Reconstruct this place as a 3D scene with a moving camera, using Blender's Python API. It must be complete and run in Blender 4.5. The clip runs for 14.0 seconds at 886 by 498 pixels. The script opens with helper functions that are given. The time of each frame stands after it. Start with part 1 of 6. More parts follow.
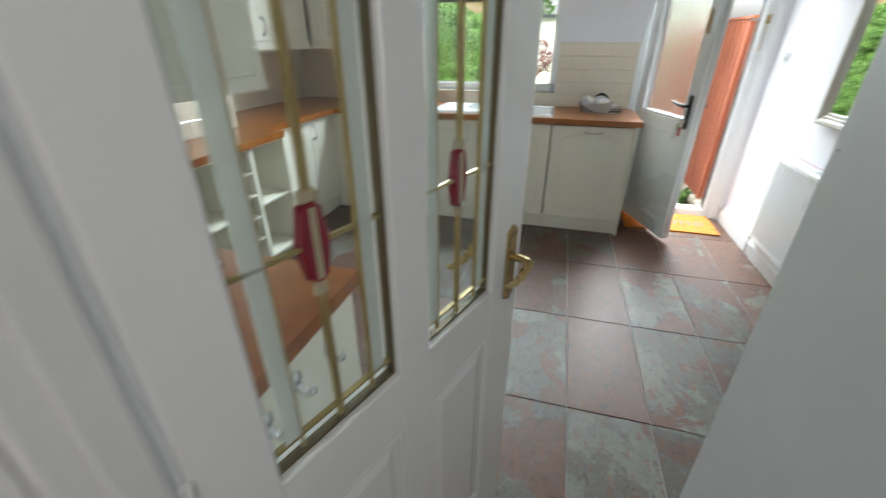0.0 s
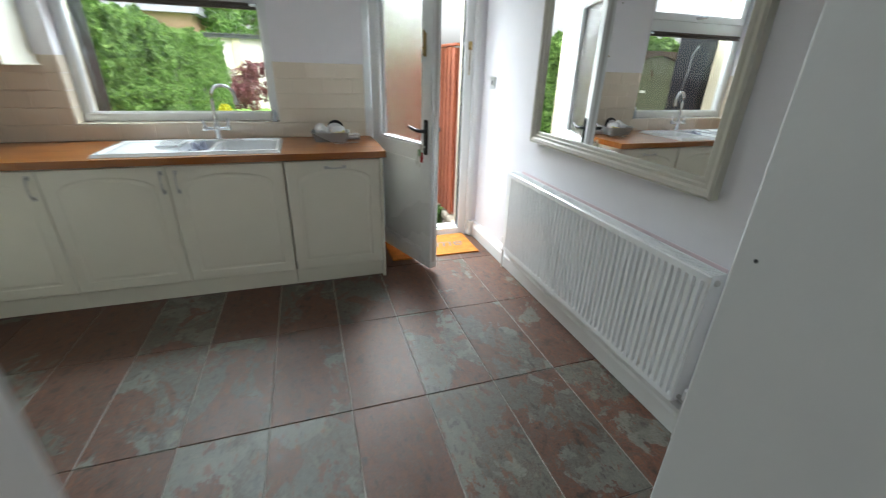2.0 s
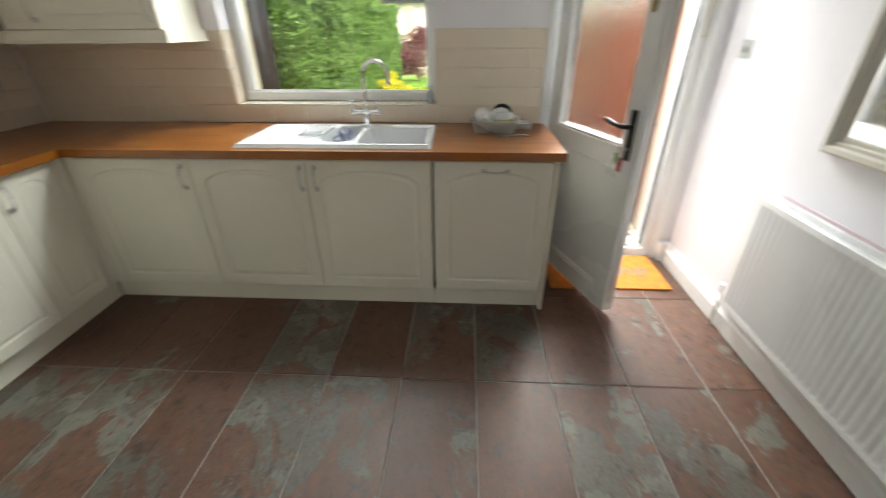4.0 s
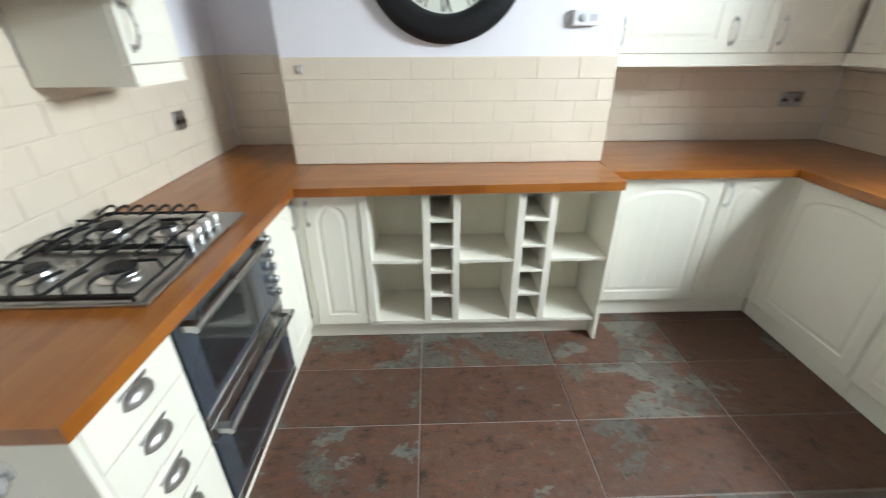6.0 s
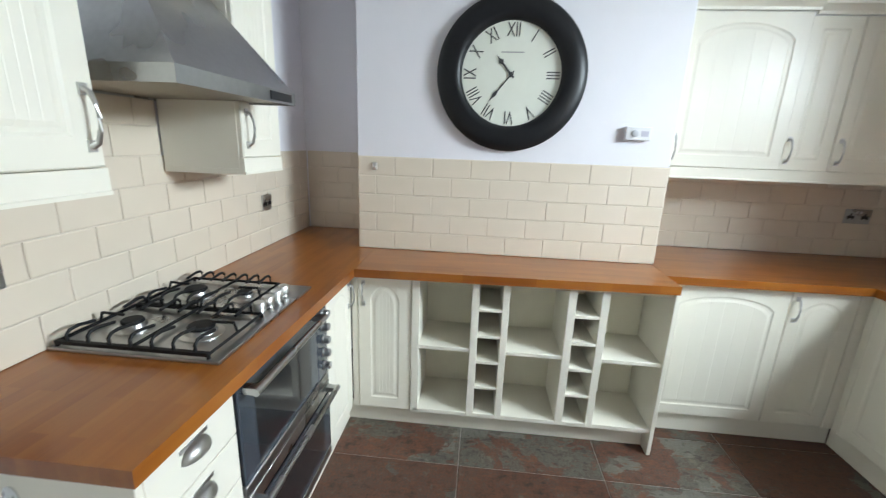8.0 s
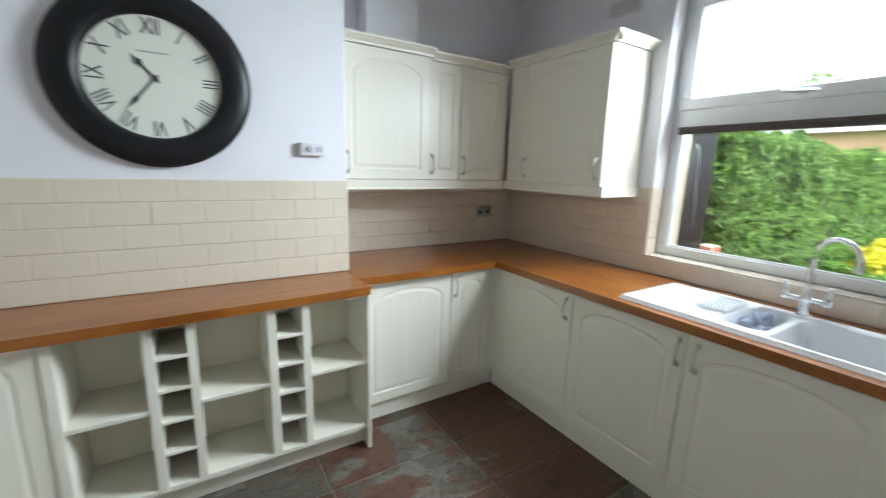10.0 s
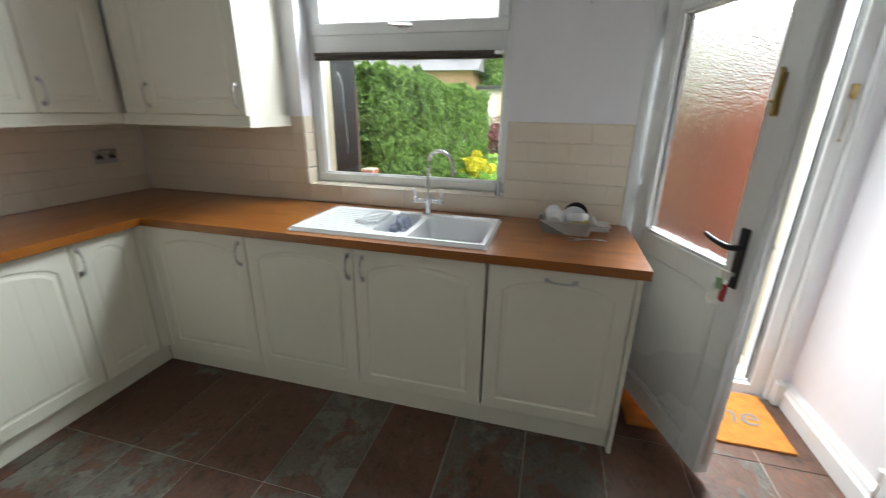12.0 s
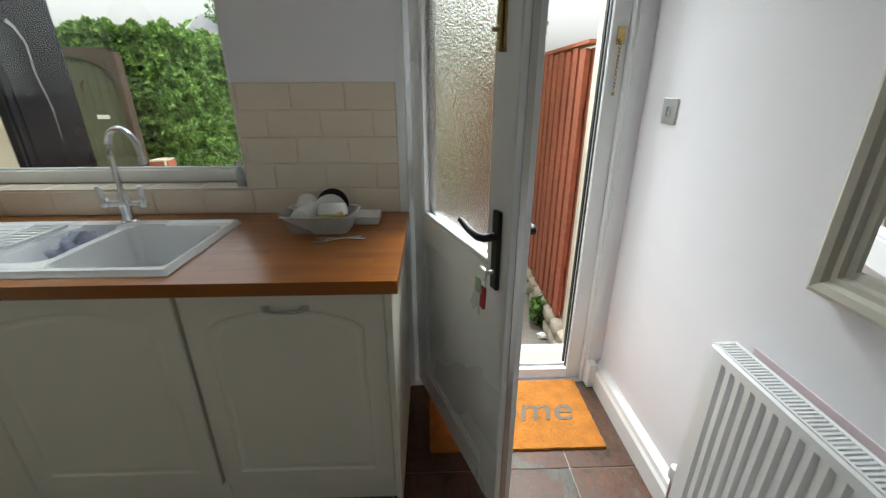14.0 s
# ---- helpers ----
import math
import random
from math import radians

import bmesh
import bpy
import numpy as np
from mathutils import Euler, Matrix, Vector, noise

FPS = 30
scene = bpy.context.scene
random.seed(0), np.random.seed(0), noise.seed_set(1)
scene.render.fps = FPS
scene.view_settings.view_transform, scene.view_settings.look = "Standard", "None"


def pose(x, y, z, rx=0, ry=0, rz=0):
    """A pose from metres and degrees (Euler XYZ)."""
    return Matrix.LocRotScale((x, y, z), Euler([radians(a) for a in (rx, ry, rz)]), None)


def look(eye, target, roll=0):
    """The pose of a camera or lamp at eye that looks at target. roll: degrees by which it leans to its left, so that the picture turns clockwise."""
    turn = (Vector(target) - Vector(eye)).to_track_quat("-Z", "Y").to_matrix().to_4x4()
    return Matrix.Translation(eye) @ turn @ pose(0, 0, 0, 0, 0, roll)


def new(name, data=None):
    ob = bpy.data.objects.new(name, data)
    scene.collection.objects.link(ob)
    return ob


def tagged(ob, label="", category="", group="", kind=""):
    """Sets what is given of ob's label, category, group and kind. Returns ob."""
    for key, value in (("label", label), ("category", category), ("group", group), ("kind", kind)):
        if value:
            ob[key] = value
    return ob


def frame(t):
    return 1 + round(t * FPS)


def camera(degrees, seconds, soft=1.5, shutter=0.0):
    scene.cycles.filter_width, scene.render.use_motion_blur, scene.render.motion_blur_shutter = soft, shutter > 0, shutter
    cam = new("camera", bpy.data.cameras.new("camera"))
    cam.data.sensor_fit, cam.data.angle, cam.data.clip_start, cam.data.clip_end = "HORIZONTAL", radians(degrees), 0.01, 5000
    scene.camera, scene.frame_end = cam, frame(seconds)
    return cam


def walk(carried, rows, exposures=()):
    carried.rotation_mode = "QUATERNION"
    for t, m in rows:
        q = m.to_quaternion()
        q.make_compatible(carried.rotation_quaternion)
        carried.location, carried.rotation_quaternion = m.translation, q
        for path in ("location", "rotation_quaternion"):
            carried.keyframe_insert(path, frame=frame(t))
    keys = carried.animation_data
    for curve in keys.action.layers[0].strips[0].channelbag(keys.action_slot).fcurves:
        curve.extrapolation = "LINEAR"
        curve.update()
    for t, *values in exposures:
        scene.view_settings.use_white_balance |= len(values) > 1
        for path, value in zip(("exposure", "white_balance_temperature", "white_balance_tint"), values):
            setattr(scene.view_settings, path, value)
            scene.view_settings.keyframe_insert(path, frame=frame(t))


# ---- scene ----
cam = camera(95.1, 14.0, soft=1.1, shutter=0.5)
PATH = [
    (0, (2.549, -3.927, 1.43), (2.077, -2.213, 0.515), 0.1),
    (0.5, (2.602, -3.793, 1.433), (2.463, -1.999, 0.56), 0.8),
    (1, (2.642, -3.649, 1.429), (2.799, -1.829, 0.615), 1.2),
    (1.5, (2.626, -3.448, 1.426), (3.014, -1.656, 0.627), 1.5),
    (2, (2.668, -3.284, 1.405), (3.248, -1.551, 0.592), 1.7),
    (2.2, (2.688, -3.21, 1.402), (3.336, -1.515, 0.561), 2.0),
    (4.3, (2.653, -2.474, 1.429), (2.189, -0.794, 0.448), -0.6),
    (4.5, (2.606, -2.454, 1.434), (1.862, -0.878, 0.453), -0.5),
    (5, (2.536, -2.462, 1.456), (1.194, -1.348, 0.476), 0.0),
    (5.5, (2.536, -2.49, 1.505), (0.878, -1.949, 0.527), 0.4),
    (6, (2.587, -2.498, 1.482), (0.808, -2.446, 0.569), -0.2),
    (6.5, (2.622, -2.519, 1.483), (0.83, -2.75, 0.625), -0.2),
    (7, (2.637, -2.535, 1.488), (0.82, -2.891, 0.732), 0.1),
    (7.2, (2.638, -2.542, 1.486), (0.792, -2.914, 0.811), 0.4),
    (9.3, (2.667, -2.446, 1.526), (0.753, -1.979, 1.179), 1.0),
    (9.5, (2.647, -2.422, 1.513), (0.791, -1.77, 1.15), 1.5),
    (10, (2.662, -2.351, 1.502), (1.008, -1.298, 1.109), 1.7),
    (10.5, (2.677, -2.301, 1.491), (1.288, -0.927, 1.064), 1.6),
    (11, (2.684, -2.286, 1.488), (1.59, -0.681, 1.008), 1.2),
    (11.5, (2.708, -2.253, 1.487), (1.915, -0.506, 0.921), 0.8),
    (12, (2.733, -2.234, 1.476), (2.252, -0.407, 0.821), 1.0),
    (12.5, (2.867, -2.105, 1.475), (2.624, -0.265, 0.731), 1.0),
    (13, (3.038, -1.959, 1.446), (2.964, -0.115, 0.676), 0.9),
    (13.5, (3.163, -1.809, 1.407), (3.161, 0.046, 0.658), 0.3),
    (14, (3.235, -1.656, 1.394), (3.289, 0.202, 0.656), -0.2),
]
# seconds, stops, kelvin, tint
EXPOSURES = [(0.0, 1.98, 6400, 8), (0.5, 1.92, 6400, 8), (1.0, 1.82, 6400, 8), (1.5, 1.7, 6400, 8), (2.0, 1.55, 6400, 8), (4.5, 1.8, 7300, 12), (5.0, 1.98, 6700, 11),
             (6.0, 2.22, 6500, 12), (7.0, 2.05, 6450, 12), (9.5, 2.08, 6300, 11), (10.0, 1.82, 6300, 11), (11.0, 1.6, 6300, 11), (12.0, 1.42, 6700, 11), (13.0, 1.05, 6900, 9), (14.0, 0.85, 6800, 8)]
WINDOW_POWER, DOOR_POWER, HALL_POWER = 15.5, 27, 2.6
walk(cam, [(t, look(e, g, r)) for t, e, g, r in PATH], EXPOSURES)

# ---- world, sun and large lights ----
world = bpy.data.worlds.new("overcast_sky")
scene.world = world
world.use_nodes = True
wn = world.node_tree.nodes
sky = wn.new("ShaderNodeTexSky")
sky.sky_type = "NISHITA"
sky.sun_disc = False
sky.sun_elevation = radians(60)
sky.sun_rotation = radians(125)
sky.air_density, sky.dust_density, sky.ozone_density = 1.0, 6.0, 1.0
sat = wn.new("ShaderNodeHueSaturation")
sat.inputs["Saturation"].default_value = 0.25
sat.inputs["Value"].default_value = 1.5
world.node_tree.links.new(sky.outputs[0], sat.inputs["Color"])
world.node_tree.links.new(sat.outputs[0], wn["Background"].inputs[0])
wn["Background"].inputs[1].default_value = 0.15

sun = new("sun", bpy.data.lights.new("sun", "SUN"))
sun.data.energy, sun.data.angle, sun.data.color = 1.5, radians(40), (1.0, 0.97, 0.92)
sun.matrix_world = look((11, -5, 16), (0, 3, 0))


def area(name, eye, target, sx, sy, power, colour, spread=180):
    """An added rectangular lamp; at the window and back door it stands for the sky."""
    lamp = bpy.data.lights.new(name, "AREA")
    lamp.shape, lamp.size, lamp.size_y, lamp.energy, lamp.color = "RECTANGLE", sx, sy, power, colour
    lamp.spread = radians(spread)
    ob = new(name, lamp)
    ob.matrix_world = look(eye, target)
    return ob


area("window_skylight", (1.87, 0.21, 2.17), (1.0, -2.6, 0.45), 1.0, 0.5, WINDOW_POWER, (0.80, 0.94, 1.0), 110)
# Stands for the sky, but set unseen outside, above the door head.
area("door_skylight", (3.56, 0.75, 2.32), (3.42, -0.95, 0.0), 0.85, 0.6, DOOR_POWER, (0.86, 0.95, 1.0), 115)
# Fill lamp added to brighten the glazed hall door; the hall has no known source.
area("hall_skylight", (3.12, -4.9, 1.7), (2.35, -3.5, 1.1), 0.5, 1.4, HALL_POWER, (1.0, 0.97, 0.92))

# ---- materials ----


def mat(name, colour, rough=0.5, metal=0.0, grain=0.06, scale=40.0, bump=0.05, bump_scale=None, coat=0.0, spec=0.5):
    """A painted or plain surface with two scales of mottling and a fine relief."""
    m = bpy.data.materials.new(name)
    m.use_nodes = True
    n, l = m.node_tree.nodes, m.node_tree.links
    b = n["Principled BSDF"]
    b.inputs["Roughness"].default_value, b.inputs["Metallic"].default_value = rough, metal
    b.inputs["Coat Weight"].default_value = coat
    b.inputs["Specular IOR Level"].default_value = spec
    tc = n.new("ShaderNodeTexCoord")
    fine, broad = n.new("ShaderNodeTexNoise"), n.new("ShaderNodeTexNoise")
    fine.inputs["Scale"].default_value, fine.inputs["Detail"].default_value = scale, 5
    broad.inputs["Scale"].default_value, broad.inputs["Detail"].default_value = scale / 14, 3
    for q in (fine, broad):
        l.new(tc.outputs["Object"], q.inputs["Vector"])
    add = n.new("ShaderNodeMath")
    add.operation = "ADD"
    l.new(fine.outputs[0], add.inputs[0]), l.new(broad.outputs[0], add.inputs[1])
    ramp = n.new("ShaderNodeMapRange")
    ramp.inputs[1].default_value, ramp.inputs[2].default_value = 0.6, 1.4
    ramp.inputs[3].default_value, ramp.inputs[4].default_value = 1 - grain, 1 + grain
    l.new(add.outputs[0], ramp.inputs[0])
    mul = n.new("ShaderNodeVectorMath")
    mul.operation = "SCALE"
    mul.inputs[0].default_value = colour
    l.new(ramp.outputs[0], mul.inputs["Scale"])
    l.new(mul.outputs[0], b.inputs["Base Color"])
    rr = n.new("ShaderNodeMapRange")
    rr.inputs[1].default_value, rr.inputs[2].default_value = 0.3, 0.7
    rr.inputs[3].default_value, rr.inputs[4].default_value = max(rough - 0.05, 0.02), min(rough + 0.07, 1)
    l.new(broad.outputs[0], rr.inputs[0]), l.new(rr.outputs[0], b.inputs["Roughness"])
    if bump:
        bp = n.new("ShaderNodeBump")
        bp.inputs["Strength"].default_value, bp.inputs["Distance"].default_value = bump, 0.004
        if bump_scale:
            bt = n.new("ShaderNodeTexNoise")
            bt.inputs["Scale"].default_value, bt.inputs["Detail"].default_value = bump_scale, 4
            l.new(tc.outputs["Object"], bt.inputs["Vector"])
            l.new(bt.outputs[0], bp.inputs["Height"])
        else:
            l.new(fine.outputs[0], bp.inputs["Height"])
        l.new(bp.outputs[0], b.inputs["Normal"])
    return m


def ramp_node(n, stops):
    r = n.new("ShaderNodeValToRGB")
    while len(r.color_ramp.elements) < len(stops):
        r.color_ramp.elements.new(0.5)
    for e, (p, c) in zip(r.color_ramp.elements, stops):
        e.position, e.color = p, (*c, 1)
    return r


def slate_mat():
    """Riven slate-look floor tile: rust, plum and grey-green sheets with crisp broken edges that differ from tile to tile."""
    m = bpy.data.materials.new("slate_tile")
    m.use_nodes = True
    n, l = m.node_tree.nodes, m.node_tree.links
    b = n["Principled BSDF"]
    tc, info = n.new("ShaderNodeTexCoord"), n.new("ShaderNodeObjectInfo")

    def tex(shift_by, scale, detail, rough=0.6, distortion=0.0, stretch=(1, 0.8, 1)):
        """A noise field that starts elsewhere on every tile, drawn out along the tile."""
        mp, far = n.new("ShaderNodeMapping"), n.new("ShaderNodeMath")
        far.operation, far.inputs[1].default_value = "MULTIPLY", shift_by
        l.new(info.outputs["Random"], far.inputs[0])
        mp.inputs["Scale"].default_value = stretch
        l.new(tc.outputs["Object"], mp.inputs["Vector"]), l.new(far.outputs[0], mp.inputs["Location"])
        q = n.new("ShaderNodeTexNoise")
        q.inputs["Scale"].default_value, q.inputs["Detail"].default_value = scale, detail
        q.inputs["Roughness"].default_value, q.inputs["Distortion"].default_value = rough, distortion
        l.new(mp.outputs[0], q.inputs["Vector"])
        return q.outputs[0]

    def span(value, a, b_, c=0.0, d=1.0):
        q = n.new("ShaderNodeMapRange")
        for i, v in enumerate((a, b_, c, d)):
            q.inputs[i + 1].default_value = v
        l.new(value, q.inputs[0])
        return q.outputs[0]

    def maths(op, a, b_):
        q = n.new("ShaderNodeMath")
        q.operation = op
        l.new(a, q.inputs[0])
        if isinstance(b_, (int, float)):
            q.inputs[1].default_value = b_
        else:
            l.new(b_, q.inputs[1])
        return q.outputs[0]

    def blend(fac, a, b_):
        q = n.new("ShaderNodeMix")
        q.data_type = "RGBA"
        l.new(fac, q.inputs["Factor"]), l.new(a, q.inputs["A"]), l.new(b_, q.inputs["B"])
        return q.outputs["Result"]

    def tone(value, *stops):
        r = ramp_node(n, stops)
        l.new(value, r.inputs[0])
        return r.outputs[0]

    sheet, slab = tex(41.0, 3.7, 10, 0.66, 0.5), tex(67.0, 3.6, 8, 0.58, 0.3)
    mottle, fleck, fine = tex(23.0, 15.0, 10, 0.72), tex(31.0, 34.0, 6, 0.62, 0.2, (1, 0.4, 1)), tex(19.0, 130.0, 3, stretch=(1, 1, 1))
    tilt = span(info.outputs["Random"], 0.0, 1.0, -0.15, 0.075)
    rust = tone(mottle, (0.34, (0.040, 0.027, 0.021)), (0.42, (0.085, 0.043, 0.029)), (0.48, (0.130, 0.054, 0.033)), (0.53, (0.088, 0.062, 0.047)), (0.57, (0.138, 0.056, 0.033)), (0.63, (0.112, 0.085, 0.064)), (0.70, (0.170, 0.125, 0.086)))
    orange = tone(mottle, (0.35, (0.115, 0.048, 0.027)), (0.65, (0.165, 0.074, 0.042)))
    grey = tone(mottle, (0.34, (0.058, 0.050, 0.040)), (0.43, (0.094, 0.086, 0.069)), (0.49, (0.115, 0.106, 0.086)), (0.53, (0.085, 0.063, 0.047)), (0.58, (0.120, 0.111, 0.090)), (0.70, (0.170, 0.142, 0.104)))
    pale = tone(mottle, (0.34, (0.112, 0.104, 0.086)), (0.55, (0.155, 0.146, 0.124)), (0.70, (0.190, 0.170, 0.132)))
    dark = tone(mottle, (0.3, (0.022, 0.017, 0.015)), (0.7, (0.050, 0.036, 0.029)))
    red = blend(span(fleck, 0.555, 0.60), rust, orange)
    red = blend(span(fleck, 0.40, 0.33, 0, 0.7), red, dark)
    cool = blend(span(slab, 0.525, 0.533), grey, pale)
    cool = blend(span(fleck, 0.585, 0.63, 0, 0.75), cool, orange)
    cool = blend(span(fleck, 0.41, 0.34, 0, 0.7), cool, dark)
    edge = maths("ADD", maths("ADD", sheet, tilt), maths("MULTIPLY", fleck, 0.10))
    mix = blend(span(edge, 0.556, 0.568), red, cool)
    shade = span(fine, 0.3, 0.7, 0.82, 1.16)
    own = span(maths("FRACT", maths("MULTIPLY", info.outputs["Random"], 57.0), 0.0), 0.0, 1.0, 0.86, 1.12)
    out = n.new("ShaderNodeVectorMath")
    out.operation = "SCALE"
    l.new(mix, out.inputs[0]), l.new(maths("MULTIPLY", shade, own), out.inputs["Scale"])
    l.new(out.outputs[0], b.inputs["Base Color"])
    b.inputs["Specular IOR Level"].default_value = 0.42
    l.new(span(mottle, 0.35, 0.65, 0.42, 0.58), b.inputs["Roughness"])
    bp = n.new("ShaderNodeBump")
    bp.inputs["Strength"].default_value, bp.inputs["Distance"].default_value = 0.25, 0.004
    l.new(maths("ADD", maths("ADD", span(edge, 0.545, 0.575, 0, 0.35), mottle), maths("MULTIPLY", fleck, 0.5)), bp.inputs["Height"])
    l.new(bp.outputs[0], b.inputs["Normal"])
    return m


def stave_mat(name, turned, tone=0.76):
    """Oiled hardwood block worktop: long staves of differing tone with grain along them."""
    m = bpy.data.materials.new(name)
    m.use_nodes = True
    n, l = m.node_tree.nodes, m.node_tree.links
    b = n["Principled BSDF"]
    tc, mp = n.new("ShaderNodeTexCoord"), n.new("ShaderNodeMapping")
    mp.inputs["Rotation"].default_value = (0, 0, radians(90) if turned else 0)
    l.new(tc.outputs["Object"], mp.inputs["Vector"])
    br = n.new("ShaderNodeTexBrick")
    br.inputs["Scale"].default_value = 1.0
    br.inputs["Brick Width"].default_value, br.inputs["Row Height"].default_value = 0.34, 0.042
    br.inputs["Mortar Size"].default_value, br.inputs["Bias"].default_value = 0.0, 0.0
    br.inputs["Color1"].default_value, br.inputs["Color2"].default_value = (0, 0, 0, 1), (1, 1, 1, 1)
    br.offset, br.offset_frequency, br.squash = 0.37, 2, 1.0
    l.new(mp.outputs[0], br.inputs["Vector"])
    st = n.new("ShaderNodeMapping")
    st.inputs["Scale"].default_value = (3, 38, 38)
    l.new(mp.outputs[0], st.inputs["Vector"])
    g = n.new("ShaderNodeTexNoise")
    g.inputs["Scale"].default_value, g.inputs["Detail"].default_value = 1.0, 6
    l.new(st.outputs[0], g.inputs["Vector"])
    blot = n.new("ShaderNodeTexNoise")
    blot.inputs["Scale"].default_value, blot.inputs["Detail"].default_value = 3.5, 3
    l.new(tc.outputs["Object"], blot.inputs["Vector"])
    mixv = n.new("ShaderNodeMath")
    mixv.operation, mixv.inputs[1].default_value = "MULTIPLY_ADD", 0.24
    calm = n.new("ShaderNodeMath")
    calm.operation, calm.inputs[1].default_value, calm.inputs[2].default_value = "MULTIPLY_ADD", 0.45, 0.275
    l.new(g.outputs[0], calm.inputs[0])
    l.new(br.outputs["Color"], mixv.inputs[0])
    l.new(calm.outputs[0], mixv.inputs[2])
    mix2 = n.new("ShaderNodeMath")
    mix2.operation, mix2.inputs[1].default_value = "MULTIPLY_ADD", 0.5
    l.new(blot.outputs[0], mix2.inputs[0]), l.new(mixv.outputs[0], mix2.inputs[2])
    sq = n.new("ShaderNodeMath")
    sq.operation, sq.inputs[1].default_value = "MULTIPLY", 0.7
    l.new(mix2.outputs[0], sq.inputs[0])
    r = ramp_node(n, ((0.34, (0.17 * tone, 0.042 * tone, 0.006 * tone)), (0.50, (0.30 * tone, 0.083 * tone, 0.009 * tone)),
                      (0.68, (0.42 * tone, 0.135 * tone, 0.017 * tone)), (0.84, (0.50 * tone, 0.185 * tone, 0.030 * tone))))
    l.new(sq.outputs[0], r.inputs[0]), l.new(r.outputs[0], b.inputs["Base Color"])
    b.inputs["Roughness"].default_value, b.inputs["Coat Weight"].default_value, b.inputs["Coat Roughness"].default_value = 0.28, 0.45, 0.17
    b.inputs["Specular IOR Level"].default_value = 0.4
    bp = n.new("ShaderNodeBump")
    bp.inputs["Strength"].default_value, bp.inputs["Distance"].default_value = 0.02, 0.002
    l.new(g.outputs[0], bp.inputs["Height"]), l.new(bp.outputs[0], b.inputs["Normal"])
    return m


def pane_mat(name, tint=(1, 1, 1), gloss=0.1, rough=0.0):
    """Clear sheet glass: lets light through, with a mirror-like sheen that grows at a glance."""
    m = bpy.data.materials.new(name)
    m.use_nodes = True
    n, l = m.node_tree.nodes, m.node_tree.links
    t, g, mx, lw = n.new("ShaderNodeBsdfTransparent"), n.new("ShaderNodeBsdfGlossy"), n.new("ShaderNodeMixShader"), n.new("ShaderNodeLayerWeight")
    fr, sch = n.new("ShaderNodeMath"), n.new("ShaderNodeMath")
    lw.inputs[0].default_value = 0.5
    sch.operation, sch.inputs[1].default_value = "POWER", 5.0
    fr.operation, fr.inputs[1].default_value, fr.inputs[2].default_value = "MULTIPLY_ADD", 0.85, 0.035
    l.new(lw.outputs["Facing"], sch.inputs[0]), l.new(sch.outputs[0], fr.inputs[0])
    t.inputs[0].default_value = (*tint, 1)
    g.inputs["Roughness"].default_value = rough
    l.new(fr.outputs[0], mx.inputs[0]), l.new(t.outputs[0], mx.inputs[1]), l.new(g.outputs[0], mx.inputs[2])
    l.new(mx.outputs[0], n["Material Output"].inputs[0])
    return m


def obscure_mat():
    """Rippled obscured glass of the back door."""
    m = bpy.data.materials.new("obscured_glass")
    m.use_nodes = True
    n, l = m.node_tree.nodes, m.node_tree.links
    b = n["Principled BSDF"]
    b.inputs["Base Color"].default_value = (0.99, 0.965, 0.94, 1)
    b.inputs["Transmission Weight"].default_value, b.inputs["Roughness"].default_value, b.inputs["IOR"].default_value = 1.0, 0.15, 1.22
    tc, vo, no = n.new("ShaderNodeTexCoord"), n.new("ShaderNodeTexVoronoi"), n.new("ShaderNodeTexNoise")
    vo.inputs["Scale"].default_value, no.inputs["Scale"].default_value = 130.0, 85.0
    l.new(tc.outputs["Object"], vo.inputs["Vector"]), l.new(tc.outputs["Object"], no.inputs["Vector"])
    ad = n.new("ShaderNodeMath")
    l.new(vo.outputs["Distance"], ad.inputs[0]), l.new(no.outputs[0], ad.inputs[1])
    bp = n.new("ShaderNodeBump")
    bp.inputs["Strength"].default_value, bp.inputs["Distance"].default_value = 0.36, 0.005
    l.new(ad.outputs[0], bp.inputs["Height"]), l.new(bp.outputs[0], b.inputs["Normal"])
    return m


def leaf_mat(name, dark, light):
    m = bpy.data.materials.new(name)
    m.use_nodes = True
    n, l = m.node_tree.nodes, m.node_tree.links
    b = n["Principled BSDF"]
    g = n.new("ShaderNodeNewGeometry")
    r = ramp_node(n, ((0.0, dark), (0.55, tuple((p + q) / 2 for p, q in zip(dark, light))), (1.0, light)))
    l.new(g.outputs["Random Per Island"], r.inputs[0]), l.new(r.outputs[0], b.inputs["Base Color"])
    b.inputs["Roughness"].default_value = 0.55
    tr, mx = n.new("ShaderNodeBsdfTranslucent"), n.new("ShaderNodeMixShader")
    mx.inputs[0].default_value = 0.4
    l.new(r.outputs[0], tr.inputs[0]), l.new(b.outputs[0], mx.inputs[1]), l.new(tr.outputs[0], mx.inputs[2])
    l.new(mx.outputs[0], n["Material Output"].inputs[0])
    return m


